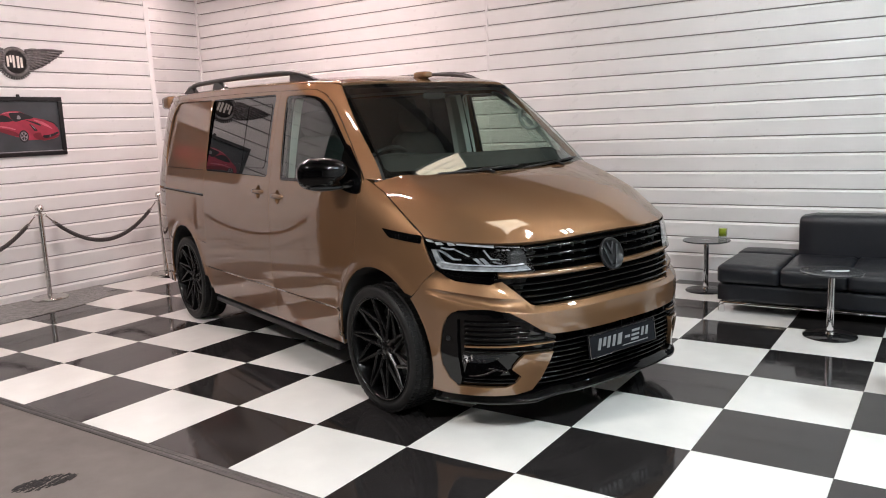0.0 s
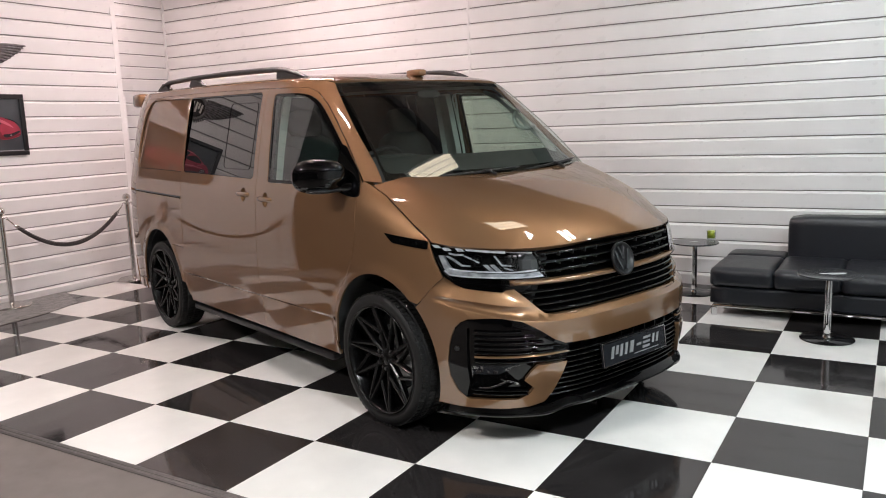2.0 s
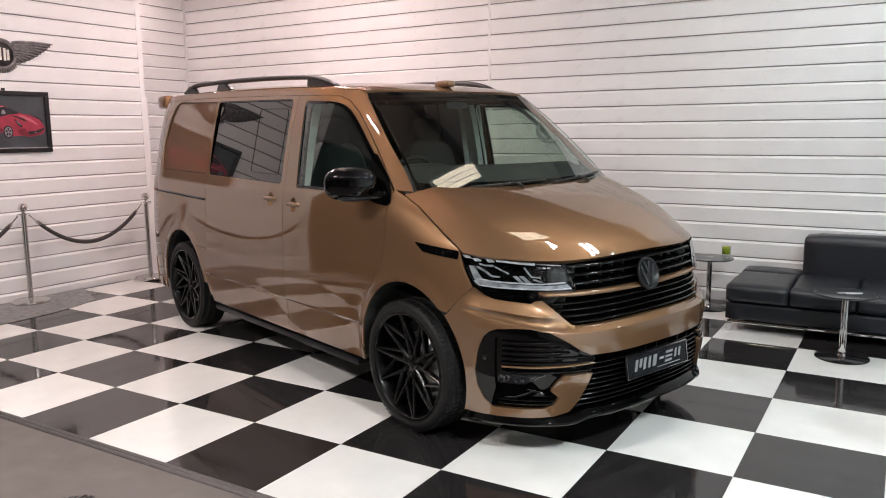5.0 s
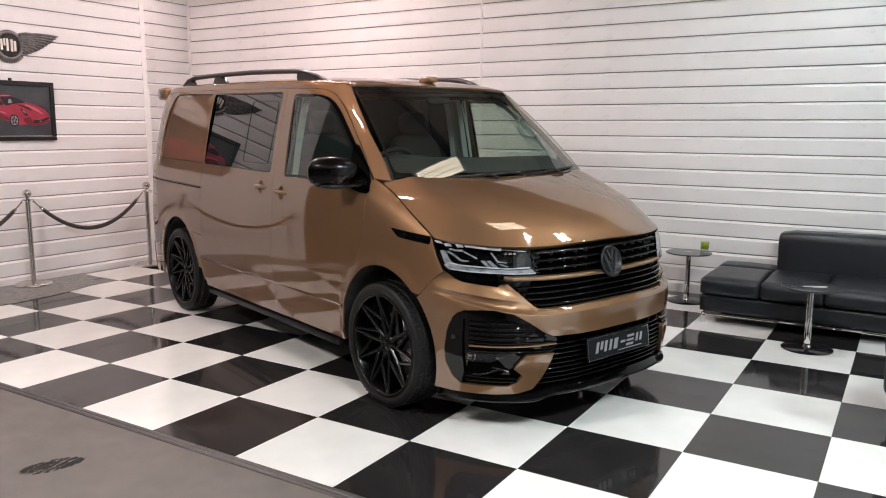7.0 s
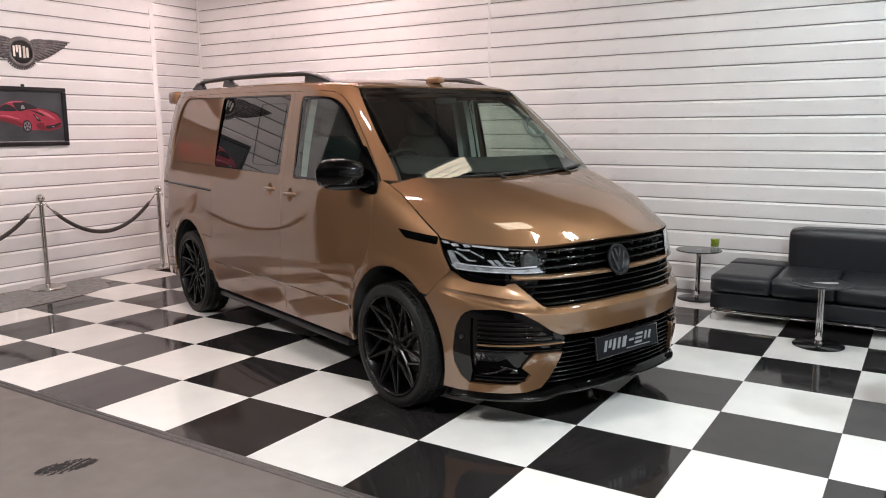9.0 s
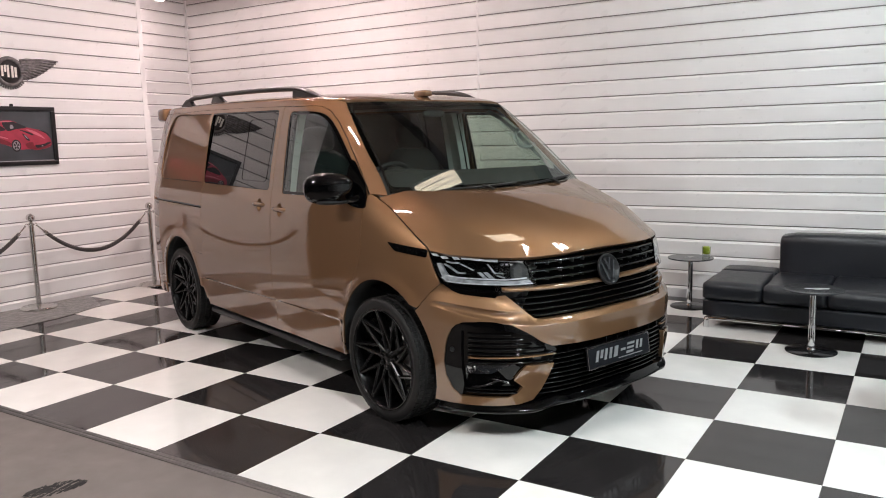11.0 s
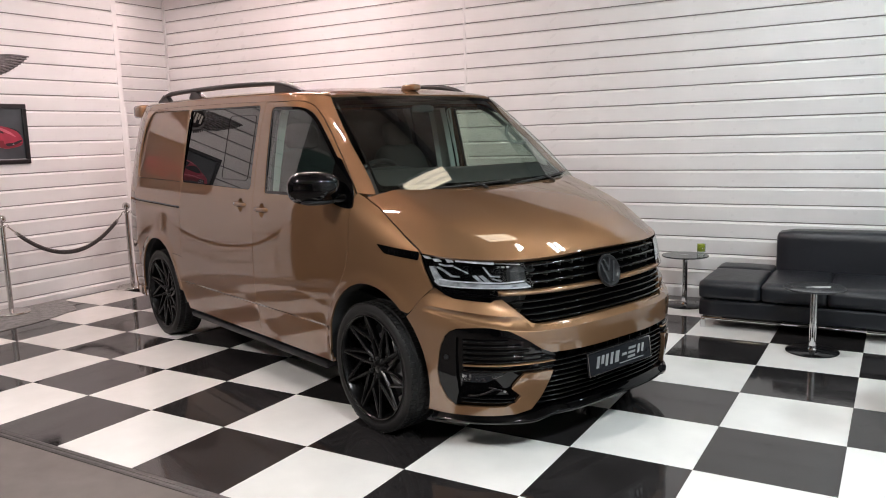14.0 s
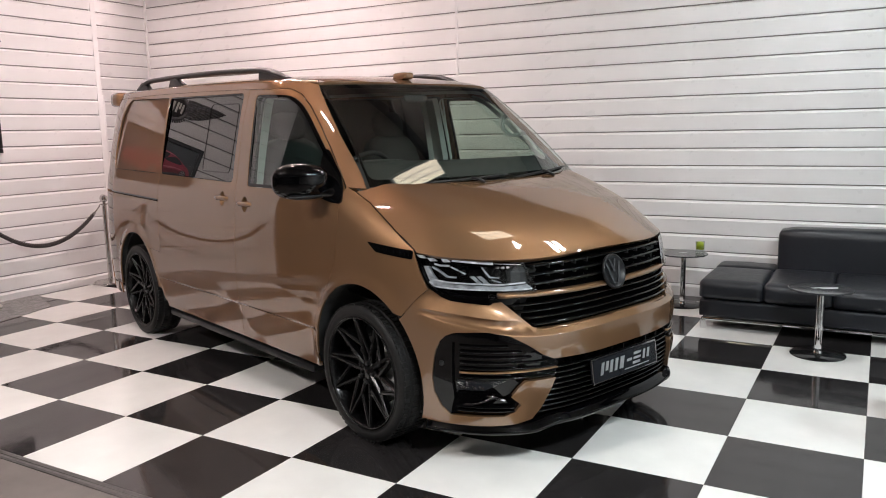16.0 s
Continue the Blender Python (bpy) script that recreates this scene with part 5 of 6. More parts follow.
def mirror(side):
    shell = blob((0, 0, 0), (0.085, 0.135, 0.090), 2.5)
    for v in shell.verts:
        if v.co.x < -0.03:
            v.co.x = -0.03 + (v.co.x + 0.03) * 0.15
        v.co.z *= 1.0 + 0.10 * (v.co.y / 0.135)
        v.co.x -= 0.06 * (v.co.y / 0.135) if v.co.y > 0 else 0.02 * (v.co.y / 0.135)
    turn = Matrix.Diagonal((1, side, 1, 1))
    bmesh.ops.transform(shell, matrix=Matrix.Translation((-0.325, side * 1.030, 1.302)) @ turn, verts=shell.verts)
    bmesh.ops.recalc_face_normals(shell, faces=shell.faces)
    head = part("door_mirror", shell, GLOSS_BLACK, van, "gloss black door mirror", True)
    arm = bmesh.new()
    add_tube(arm, [(-0.26, side * 0.86, 1.232), (-0.27, side * 0.90, 1.238), (-0.30, side * 0.95, 1.245), (-0.32, side * 1.01, 1.25)], [0.045, 0.042, 0.036, 0.03], 14)
    bmesh.ops.scale(arm, vec=(1.3, 1, 0.7), space=Matrix.Translation((0.28, 0, -1.235)), verts=arm.verts)
    part("mirror_arm", arm, GLOSS_BLACK, head, "", True)
    part("mirror_glass", blob((-0.392, side * 1.045, 1.302), (0.004, 0.112, 0.076), 3.5), CHROME, head, "mirror glass", True)
    part("mirror_skirt", blob((-0.315, side * 1.02, 1.226), (0.060, 0.105, 0.016), 2.5), SATIN_BLACK, head, "matt black lower edge", True)


mirror(-1)


def rail(side):
    y = side * 0.685

    def top(x):
        return roof_z(x, y)
    line = [(-3.36, 0.000), (-3.28, 0.026), (-3.18, 0.050), (-3.05, 0.060), (-2.6, 0.062), (-2.0, 0.062), (-1.5, 0.058), (-1.32, 0.054), (-1.20, 0.042), (-1.10, 0.022), (-1.01, 0.0)]
    points = spline([(x, y, top(x) + h - 0.002) for x, h in line], 6)
    bm = bmesh.new()
    add_tube(bm, points, [0.009 + 0.009 * math.sin(math.pi * min(1, 8 * min(k, len(points) - 1 - k) / len(points)) / 2) for k in range(len(points))], 12)
    for v in bm.verts:
        v.co.y = y + (v.co.y - y) * 1.35
    bar = part("roof_rail", bm, SATIN_BLACK, van, "black roof rail", True)
    for x0, x1, x2, x3 in ((-3.38, -3.26, -3.20, -3.14), (-2.72, -2.67, -2.58, -2.48), (-1.33, -1.32, -1.16, -0.99)):
        foot = bmesh.new()
        add_prism(foot, [(x0, top(x0) - 0.02), (x3, top(x3) - 0.02), (x3, top(x3) + 0.004), (x2, top(x2) + 0.045), (x1, top(x1) + 0.055 if x1 < -3 or x1 > -1.4 else top(x1) + 0.056), (x0, top(x0) + 0.006)], 0.036, Matrix.Translation((0, y + 0.018, 0)) @ Euler((math.radians(90), 0, 0)).to_matrix().to_4x4(), 0.004)
        bmesh.ops.recalc_face_normals(foot, faces=foot.faces)
        part("rail_foot", foot, SATIN_BLACK, bar)


rail(-1)
rail(1)
part("roof_pod", blob((-0.775, 0, 1.880), (0.072, 0.040, 0.022), 4.0), PAINT, van, "small bronze roof pod", True)
part("tail_spoiler", box(-3.845, -3.665, -0.766, 0.766, 1.795, 1.908, 0.030, 4), PAINT, van, "bronze roof spoiler", True)

# ---- tail ----


def tail_skin(y, z):
    s = min(abs(y) / half_width(z), 0.999)
    return (REAR_BEND_X + (tail_x(z) - REAR_BEND_X) * (1 - s ** 4.5) ** (1 / 4.5), y, z)


gate_ring = [(-0.60, 0.50), (0.60, 0.50), (0.66, 1.2), (0.62, 1.78), (-0.62, 1.78), (-0.66, 1.2)]
gate_window = rounded([(-0.52, 1.25), (0.52, 1.25), (0.50, 1.70), (-0.50, 1.70)], 0.05)
gate = panel("tailgate", tail_skin, gate_ring, PAINT, van, holes=[gate_window], step=0.06)
panel("rear_window", tail_skin, gate_window, PRIVACY, gate, gap=0.004, offset=-0.004, depth=0, step=0.08)
panel("rear_bumper", tail_skin, [(-0.86, 0.26), (0.86, 0.26), (0.86, 0.495), (-0.86, 0.495)], PAINT, van, step=0.05, offset=0.02, depth=0.04)
for side in (-1, 1):
    surface = near_side if side < 0 else far_side
    corner = [(-3.86, 0.34), (-3.90, 0.42), (-3.90, 0.5), (-3.80, 0.5), (-3.44, 0.42), (-3.40, 0.27), (-3.84, 0.26)]
    panel("rear_bumper_corner", surface, [(-3.44, 0.338), (-3.86, 0.338), (-3.86, 0.26), (-3.42, 0.26)], PAINT, van, gap=0.0, step=0.05, offset=0.004)
    lamp_ring = [(side * 0.655, 1.18), (side * 0.82, 1.18), (side * 0.76, 1.74), (side * 0.63, 1.74)]
    panel("rear_lamp", tail_skin, lamp_ring if side > 0 else lamp_ring[::-1], material("red_lamp", (0.25, 0.01, 0.01), 0.1, coat=1.0), van, step=0.05, label="red rear lamp")
    panel("tail_corner", tail_skin, [(side * 0.61, 0.5), (side * 0.86, 0.5), (side * 0.84, 1.17), (side * 0.665, 1.17)], PAINT, van, step=0.05)

# ---- underside and cabin ----
part("underbody", box(-3.85, 0.55, -0.60, 0.60, 0.26, 0.34, 0.02, 1), TRIM, van, "dark underbody")
part("engine_bay_floor", box(-0.35, 0.72, -0.58, 0.58, 0.34, 0.93, 0.03, 1), TRIM, van, "dark engine bay")
part("cabin_floor", box(-3.85, -0.45, -0.86, 0.86, 0.40, 0.44), TRIM, van, "dark cabin floor")


def dashboard():
    bm = bmesh.new()
    profile = [(0.00, 1.235), (-0.10, 1.272), (-0.30, 1.340), (-0.44, 1.362), (-0.54, 1.335), (-0.57, 1.20), (-0.50, 0.92), (-0.42, 0.75), (0.0, 0.70)]
    ends = []
    for y in (-0.84, -0.55, -0.2, 0.2, 0.55, 0.84):
        bulge = 0.030 * math.exp(-((y + 0.38) / 0.16) ** 2)
        ends.append([bm.verts.new((x - (0.06 if abs(y) > 0.7 and x > -0.2 else 0), y, z + (bulge if -0.6 < x < -0.2 and z > 1.15 else 0))) for x, z in profile])
    for a, b in zip(ends, ends[1:]):
        for k in range(len(profile) - 1):
            bm.faces.new((a[k], b[k], b[k + 1], a[k + 1]))
    bmesh.ops.recalc_face_normals(bm, faces=bm.faces)
    return bm


dash = part("dashboard", dashboard(), TRIM, van, "dark moulded dashboard", True)
part("instrument_hood", blob((-0.52, -0.38, 1.345), (0.09, 0.19, 0.040), 2.6), TRIM, dash, "", True)
part("cabin_screen", box(-0.585, -0.565, -0.12, 0.14, 1.12, 1.27, 0.006, 1), GLOSS_BLACK, dash, "black centre screen")
wheel_m = Matrix.Translation((-0.70, -0.38, 1.255)) @ Euler((0, math.radians(-62), 0)).to_matrix().to_4x4()
steer = bmesh.new()
ring_line = [(0.185 * math.cos(2 * math.pi * k / 40), 0.185 * math.sin(2 * math.pi * k / 40), 0) for k in range(41)]
add_tube(steer, [wheel_m @ Vector(p) for p in ring_line], 0.016, 10, False)
for a in (0.25, math.pi - 0.25, 1.5 * math.pi):
    add_tube(steer, [wheel_m @ Vector((0.05 * math.sin(a), 0.05 * math.cos(a), -0.02)), wheel_m @ Vector((0.185 * math.sin(a), 0.185 * math.cos(a), 0))], 0.014, 8)
add_lathe(steer, [(0.065, -0.03), (0.065, 0.0), (0.05, 0.01), (0.0, 0.012)], 20, wheel_m)
part("steering_wheel", steer, SATIN_BLACK, dash, "black steering wheel", True)


def seat(y):
    base = part("seat", blob((-1.10, y, 0.86), (0.27, 0.25, 0.09), 4.0), FABRIC, van, "dark fabric front seat", True)
    lean = Euler((0, math.radians(-14), 0)).to_matrix().to_4x4()
    part("seat_back", blob((-1.42, y, 1.16), (0.08, 0.245, 0.36), 3.6, lean), FABRIC, base, "", True)
    part("headrest", blob((-1.50, y, 1.585), (0.055, 0.125, 0.095), 3.2, lean), FABRIC, base, "", True)
    part("seat_box", box(-1.36, -0.85, y - 0.2, y + 0.2, 0.44, 0.80, 0.02, 1), TRIM, base)


seat(-0.42)
seat(0.42)
# Added sheet that keeps the rear cabin dark through the windscreen.
part("rear_dark_sheet", prism([(-0.84, 0.44), (0.84, 0.44), (0.86, 1.1), (0.80, 1.45), (0.71, 1.78), (-0.71, 1.78), (-0.80, 1.45), (-0.86, 1.1)], 0.02, Matrix(((0, 0, 1, -1.90), (1, 0, 0, 0), (0, 1, 0, 0), (0, 0, 0, 1)))), TRIM, van, "added dark sheet behind the seats, closing off the rear")
part("rear_view_mirror", blob((-0.66, 0.0, 1.74), (0.012, 0.09, 0.024), 3.5), TRIM, windscreen, "rear view mirror", True)
for side in (1,):
    bm = bmesh.new()
    add_tube(bm, spline([(-0.60, side * 0.775, 1.635), (-0.615, side * 0.735, 1.618), (-0.615, side * 0.722, 1.56), (-0.555, side * 0.72, 1.506), (-0.49, side * 0.73, 1.500), (-0.455, side * 0.775, 1.525)], 5), 0.013, 8)
    part("grab_handle", bm, LIT_PILLAR_TRIM, van, "grey pillar grab handle", True)


# ---- ceiling lights ----


def panel_light(x, y, size_x, size_y):
    light = tagged(empty("ceiling_light", pose(x, y, 3.45)), "square white ceiling light panel with a slim frame", "light", "ceiling lights")
    rim = bmesh.new()
    for x0, x1, y0, y1 in ((-1, 1, -1, -0.94), (-1, 1, 0.94, 1), (-1, -0.94, -0.94, 0.94), (0.94, 1, -0.94, 0.94), (-0.34, -0.29, -0.94, 0.94), (0.29, 0.34, -0.94, 0.94)):
        add_box(rim, x0 * size_x / 2, x1 * size_x / 2, y0 * size_y / 2, y1 * size_y / 2, -0.075, -0.01, 0.002, 1)
    part("frame", rim, BOARD_TRIM, light)
    part("housing", box(-size_x / 2, size_x / 2, -size_y / 2, size_y / 2, -0.01, 0.03), BOARD_TRIM, light)
    part("hanger", tube([(0, 0, 0.03), (0, 0, TOP - 3.45)], 0.01), STEEL_DARK, light)
    return light


for lx, ly, sx, sy, watts in PANELS:
    panel_light(lx, ly, sx, sy)


TUBE_R = 0.014


def tube_light(x, y, turn, length, watts, colour):
    light = tagged(empty("tube_light", pose(x, y, 3.40, 0, 0, turn)), "slim white tube light out of view under the dark ceiling, mostly added fill", "light", "tube lights")
    part("tray", box(-length / 2 - 0.02, length / 2 + 0.02, -0.055, 0.055, 0.0, 0.03, 0.004, 1), BOARD_TRIM, light)
    part("tube", lathe([(0.0, -length / 2), (TUBE_R, -length / 2), (TUBE_R, length / 2), (0.0, length / 2)], 10, Matrix.Translation((0, 0, -0.024)) @ Euler((0, math.radians(90), 0)).to_matrix().to_4x4()),
         glow("tube_glow", colour, 0.60 * watts / (math.pi ** 2 * 2 * TUBE_R * length)), light, "glowing white tube", True)
    for s in (-1, 1):
        part("end_cap", box(s * (length / 2 + 0.011) - 0.011, s * (length / 2 + 0.011) + 0.011, -0.05, 0.05, -0.046, 0.0, 0.003, 1), BOARD_TRIM, light)
        part("hanger", tube([(s * length * 0.35, 0, 0.03), (s * length * 0.35, 0, TOP - 3.40)], 0.006), STEEL_DARK, light)


for lx, ly, turn, length, watts, colour in TUBES:
    tube_light(lx, ly, turn, length, watts, colour)

# ---- rope barrier ----
ROPE = material("black_rope", (0.026, 0.019, 0.018), 0.42, vary=0.3, scale=60, bump=0.5, bump_scale=300)
POST_STEEL = material("brushed_steel", (0.62, 0.60, 0.58), 0.20, 1.0, vary=0.06, scale=30, rough_vary=0.05)


def barrier_post(x, y):
    post = tagged(empty("barrier_post", pose(x, y, 0.006)), "polished steel barrier post with ball top and round base", "post", "barrier posts")
    part("base", lathe([(0.165, 0.0), (0.168, 0.006), (0.166, 0.018), (0.155, 0.026), (0.06, 0.034), (0.034, 0.045), (0.0, 0.045)], 48), POST_STEEL, post, "", True)
    part("pole", lathe([(0.024, 0.04), (0.024, 0.043), (0.024, 0.832), (0.0235, 0.835), (0.0, 0.8351)], 24), POST_STEEL, post, "", True)
    part("collar", lathe([(0.026, 0.828), (0.033, 0.833), (0.033, 0.845), (0.020, 0.852), (0.014, 0.862), (0.018, 0.870)], 24), POST_STEEL, post, "", True)
    part("ball", lathe([(0.0, 0.862)] + [(0.041 * math.sin(math.radians(a)), 0.902 - 0.041 * math.cos(math.radians(a))) for a in range(20, 180, 16)] + [(0.0, 0.943)], 28), POST_STEEL, post, "polished steel ball", True)
    for s in (-1, 1):
        part("ring", tube(spline([(0.0, s * 0.030, 0.838), (0.006, s * 0.050, 0.845), (0.0, s * 0.062, 0.830), (-0.004, s * 0.050, 0.818)], 5), 0.0045, 8), POST_STEEL, post)


def rope(x, y0, y1, sag):
    """A twisted rope between two posts, with steel end hooks."""
    thing = tagged(empty("barrier_rope", pose(x, y0, 0)), "black twisted rope with steel hooks hanging between posts", "rope", "barrier ropes")
    z0, span = 0.826, y1 - y0
    mid = [(0.0, 0.062 + (span - 0.124) * t, z0 - sag * (1 - (2 * t - 1) ** 2) - 0.02 * math.sin(math.pi * t)) for t in (k / 60 for k in range(61))]
    body = mid[4:57]
    for strand in range(3):
        line = []
        for k, p in enumerate(spline(body, 4)):
            a = k * 0.50 + strand * 2 * math.pi / 3
            line.append((p[0] + 0.0130 * math.cos(a), p[1], p[2] + 0.0130 * math.sin(a)))
        part("strand", tube(line, 0.0100, 8), ROPE, thing, "", True)
    for ends in (mid[:6], mid[55:]):
        part("hook", tube(ends, [0.007] * 6 if ends[0] is mid[0] else [0.007] * len(ends), 8), POST_STEEL, thing, "steel end hook", True)
        tip = ends[4] if ends[0] is mid[0] else ends[1]
        part("ferrule", tube([Vector(ends[3]), Vector(ends[5])] if ends[0] is mid[0] else [Vector(ends[0]), Vector(ends[2])], 0.017, 10), POST_STEEL, thing, "steel ferrule", True)


POSTS = [-0.18, 1.18, 2.54]
for y in POSTS:
    barrier_post(-5.27, y)
for a, b in zip(POSTS, POSTS[1:]):
    rope(-5.27, a, b, 0.30)

# ---- framed picture and winged emblem on the wall ----
FRAME = material("black_frame", (0.012, 0.011, 0.012), 0.3, vary=0.15)
PRINT = material("print_dark", (0.045, 0.052, 0.058), 0.35, vary=0.25, scale=5)
RED = material("print_red", (0.31, 0.026, 0.052), 0.4, vary=0.15, scale=12)
DEEP_RED = material("print_deep_red", (0.16, 0.01, 0.02), 0.4, vary=0.15, scale=12)
PINK = material("print_pink", (0.52, 0.13, 0.17), 0.4, vary=0.15, scale=12)
PRINT_GREY = material("print_grey", (0.25, 0.25, 0.26), 0.4, vary=0.2, scale=20)
PRINT_BLACK = material("print_black", (0.01, 0.01, 0.012), 0.4, vary=0.2)
PEWTER = material("pewter", (0.20, 0.19, 0.19), 0.40, 0.75, vary=0.35, scale=35, bump=0.4, bump_scale=120, rough_vary=0.12)
PEWTER_DARK = material("pewter_dark", (0.06, 0.055, 0.055), 0.5, 0.5, vary=0.3, scale=30)
CREAM = material("cream_enamel", (0.74, 0.69, 0.62), 0.4, vary=0.05)

# flat outlines are drawn with x along the wall and y up, then stood against the wall
ON_WALL = Matrix(((0, 0, 1, LEFT_X), (1, 0, 0, 0), (0, 1, 0, 0), (0, 0, 0, 1)))


def stood(y, z, off):
    return Matrix.Translation((off, y, z)) @ ON_WALL


picture = tagged(empty("framed_picture", pose(LEFT_X, 1.2, 1.70)), "black-framed picture of a red sports car on dark grey", "picture")
PY0, PY1, PZ0, PZ1 = 0.775, 1.622, 1.413, 1.987
rim = bmesh.new()
for y0, y1, z0, z1 in ((PY0, PY1, PZ0, PZ0 + 0.042), (PY0, PY1, PZ1 - 0.042, PZ1), (PY0, PY0 + 0.042, PZ0 + 0.042, PZ1 - 0.042), (PY1 - 0.042, PY1, PZ0 + 0.042, PZ1 - 0.042)):
    add_box(rim, 0.006, 0.036, y0 - 1.2, y1 - 1.2, z0 - 1.70, z1 - 1.70, 0.004, 2)
part("frame", rim, FRAME, picture)
part("inner_slip", (lambda bm: (add_box(bm, 0.006, 0.026, PY0 + 0.042 - 1.2, PY1 - 0.042 - 1.2, PZ0 + 0.042 - 1.7, PZ0 + 0.050 - 1.7), bm)[-1])(bmesh.new()), PRINT_GREY, picture, "pale inner slip")
print_sheet = part("print", box(0.004, 0.016, PY0 + 0.042 - 1.2, PY1 - 0.042 - 1.2, PZ0 + 0.045 - 1.7, PZ1 - 0.042 - 1.7), PRINT, picture, "dark grey print")


def printed(name, outline, mat, layer):
    m = Matrix(((0, 0, 1, 0.0165 + 0.0012 * layer), (1, 0, 0, -1.2), (0, 1, 0, -1.70), (0, 0, 0, 1)))
    part(name, prism([tuple(p)[:2] for p in outline], 0.001, m), mat, print_sheet)


def outline(*pts):
    return spline([(y, z, 0) for y, z in pts], 4, True)


printed("car_shape", outline((0.835, 1.66), (0.86, 1.73), (0.93, 1.775), (1.004, 1.82), (1.078, 1.847), (1.177, 1.850), (1.272, 1.810), (1.334, 1.783), (1.474, 1.755), (1.544, 1.693), (1.568, 1.645), (1.556, 1.598), (1.48, 1.572), (1.402, 1.562), (1.346, 1.572), (1.242, 1.570), (1.154, 1.600), (0.984, 1.655), (0.90, 1.655)), RED, 0)
printed("body_shade", outline((0.86, 1.675), (0.984, 1.690), (1.12, 1.655), (1.165, 1.615), (1.10, 1.617), (0.984, 1.655), (0.90, 1.657)), DEEP_RED, 1)
printed("body_gleam", outline((0.88, 1.705), (1.00, 1.712), (1.105, 1.690), (1.13, 1.672), (1.00, 1.700)), PINK, 2)
printed("roof_gleam", outline((1.01, 1.824), (1.08, 1.842), (1.17, 1.846), (1.175, 1.838), (1.08, 1.833)), PINK, 2)
printed("bonnet_gleam", outline((1.32, 1.768), (1.40, 1.748), (1.47, 1.706), (1.50, 1.672), (1.44, 1.700), (1.36, 1.738)), PINK, 1)
printed("nose_shade", outline((1.30, 1.625), (1.37, 1.640), (1.40, 1.600), (1.55, 1.612), (1.548, 1.598), (1.44, 1.566), (1.33, 1.578)), DEEP_RED, 1)
printed("windscreen_shape", outline((1.088, 1.832), (1.18, 1.842), (1.27, 1.812), (1.322, 1.783), (1.22, 1.768), (1.132, 1.752)), PRINT_BLACK, 1)
printed("seat_shape", outline((1.16, 1.775), (1.165, 1.805), (1.185, 1.808), (1.195, 1.778)), PRINT_GREY, 2)
printed("side_window_shape", outline((0.94, 1.765), (1.004, 1.812), (1.066, 1.802), (1.115, 1.757), (0.995, 1.750)), PRINT_BLACK, 1)
printed("vent_shape", outline((1.239, 1.764), (1.30, 1.752), (1.374, 1.725), (1.381, 1.706), (1.30, 1.738)), PRINT_BLACK, 2)
printed("vent_shape", outline((1.418, 1.766), (1.49, 1.750), (1.530, 1.728), (1.561, 1.690), (1.515, 1.726), (1.46, 1.750)), PRINT_BLACK, 2)
printed("lamp_shape", outline((1.271, 1.727), (1.31, 1.705), (1.347, 1.660), (1.318, 1.658), (1.295, 1.690)), PRINT_BLACK, 2)
printed("lamp_gleam", outline((1.290, 1.714), (1.312, 1.697), (1.330, 1.672), (1.306, 1.690)), PRINT_GREY, 3)
printed("grille_shape", outline((1.398, 1.611), (1.47, 1.618), (1.548, 1.643), (1.551, 1.625), (1.48, 1.595), (1.414, 1.584)), PRINT_BLACK, 2)
printed("grille_mark", outline((1.46, 1.606), (1.475, 1.609), (1.476, 1.600), (1.462, 1.598)), PRINT_GREY, 3)
for y, z, r in ((1.206, 1.608, 0.060), (0.905, 1.665, 0.045)):
    printed("tyre_shape", [(y + 0.78 * r * math.cos(t), z + r * math.sin(t)) for t in np.linspace(0, 2 * math.pi, 24, endpoint=False)], PRINT_BLACK, 2)
    printed("rim_shape", [(y + 0.58 * r * math.cos(t), z + 0.76 * r * math.sin(t)) for t in np.linspace(0, 2 * math.pi, 24, endpoint=False)], PRINT_GREY, 3)
    for k in range(5):
        t = 2 * math.pi * (k + 0.25) / 5
        printed("spoke_gap", [(y + 0.58 * r * q * math.cos(t + e), z + 0.76 * r * q * math.sin(t + e)) for q, e in ((0.25, -0.5), (0.86, -0.32), (0.86, 0.32), (0.25, 0.5))], PRINT_BLACK, 4)
part("hanger", (lambda bm: (add_box(bm, 0.0, 0.014, -0.016, 0.016, 0.287, 0.312, 0.003, 1), bm)[-1])(bmesh.new()), FRAME, picture)

emblem = tagged(empty("wall_emblem", pose(LEFT_X, 1.21, 2.315)), "pewter winged wall emblem with a dark disc and cream marks", "emblem")
E_M = Matrix(((0, 0, 1, 0.004), (1, 0, 0, 0), (0, 1, 0, 0), (0, 0, 0, 1)))
part("disc", lathe([(0.0, 0.0), (0.112, 0.0), (0.112, 0.018), (0.0, 0.022)], 40, E_M), PEWTER_DARK, emblem, "dark round disc", True)
part("rim", lathe([(0.106, 0.0), (0.142, 0.0), (0.146, 0.018), (0.126, 0.034), (0.108, 0.026)], 40, E_M, True), PEWTER, emblem, "raised pewter rim", True)
for y0, y1, z0, z1 in ((-0.082, -0.062, -0.045, 0.055), (-0.052, -0.034, -0.005, 0.062), (-0.026, -0.006, -0.052, 0.062), (0.014, 0.036, -0.055, 0.058), (0.046, 0.068, -0.050, 0.045)):
    part("mark", prism([(y0, z0), (y1, z0), (y1, z1), (y0, z1)], 0.008, E_M @ Matrix.Translation((0, 0, 0.018)), 0.002), CREAM, emblem, "plain cream bar")


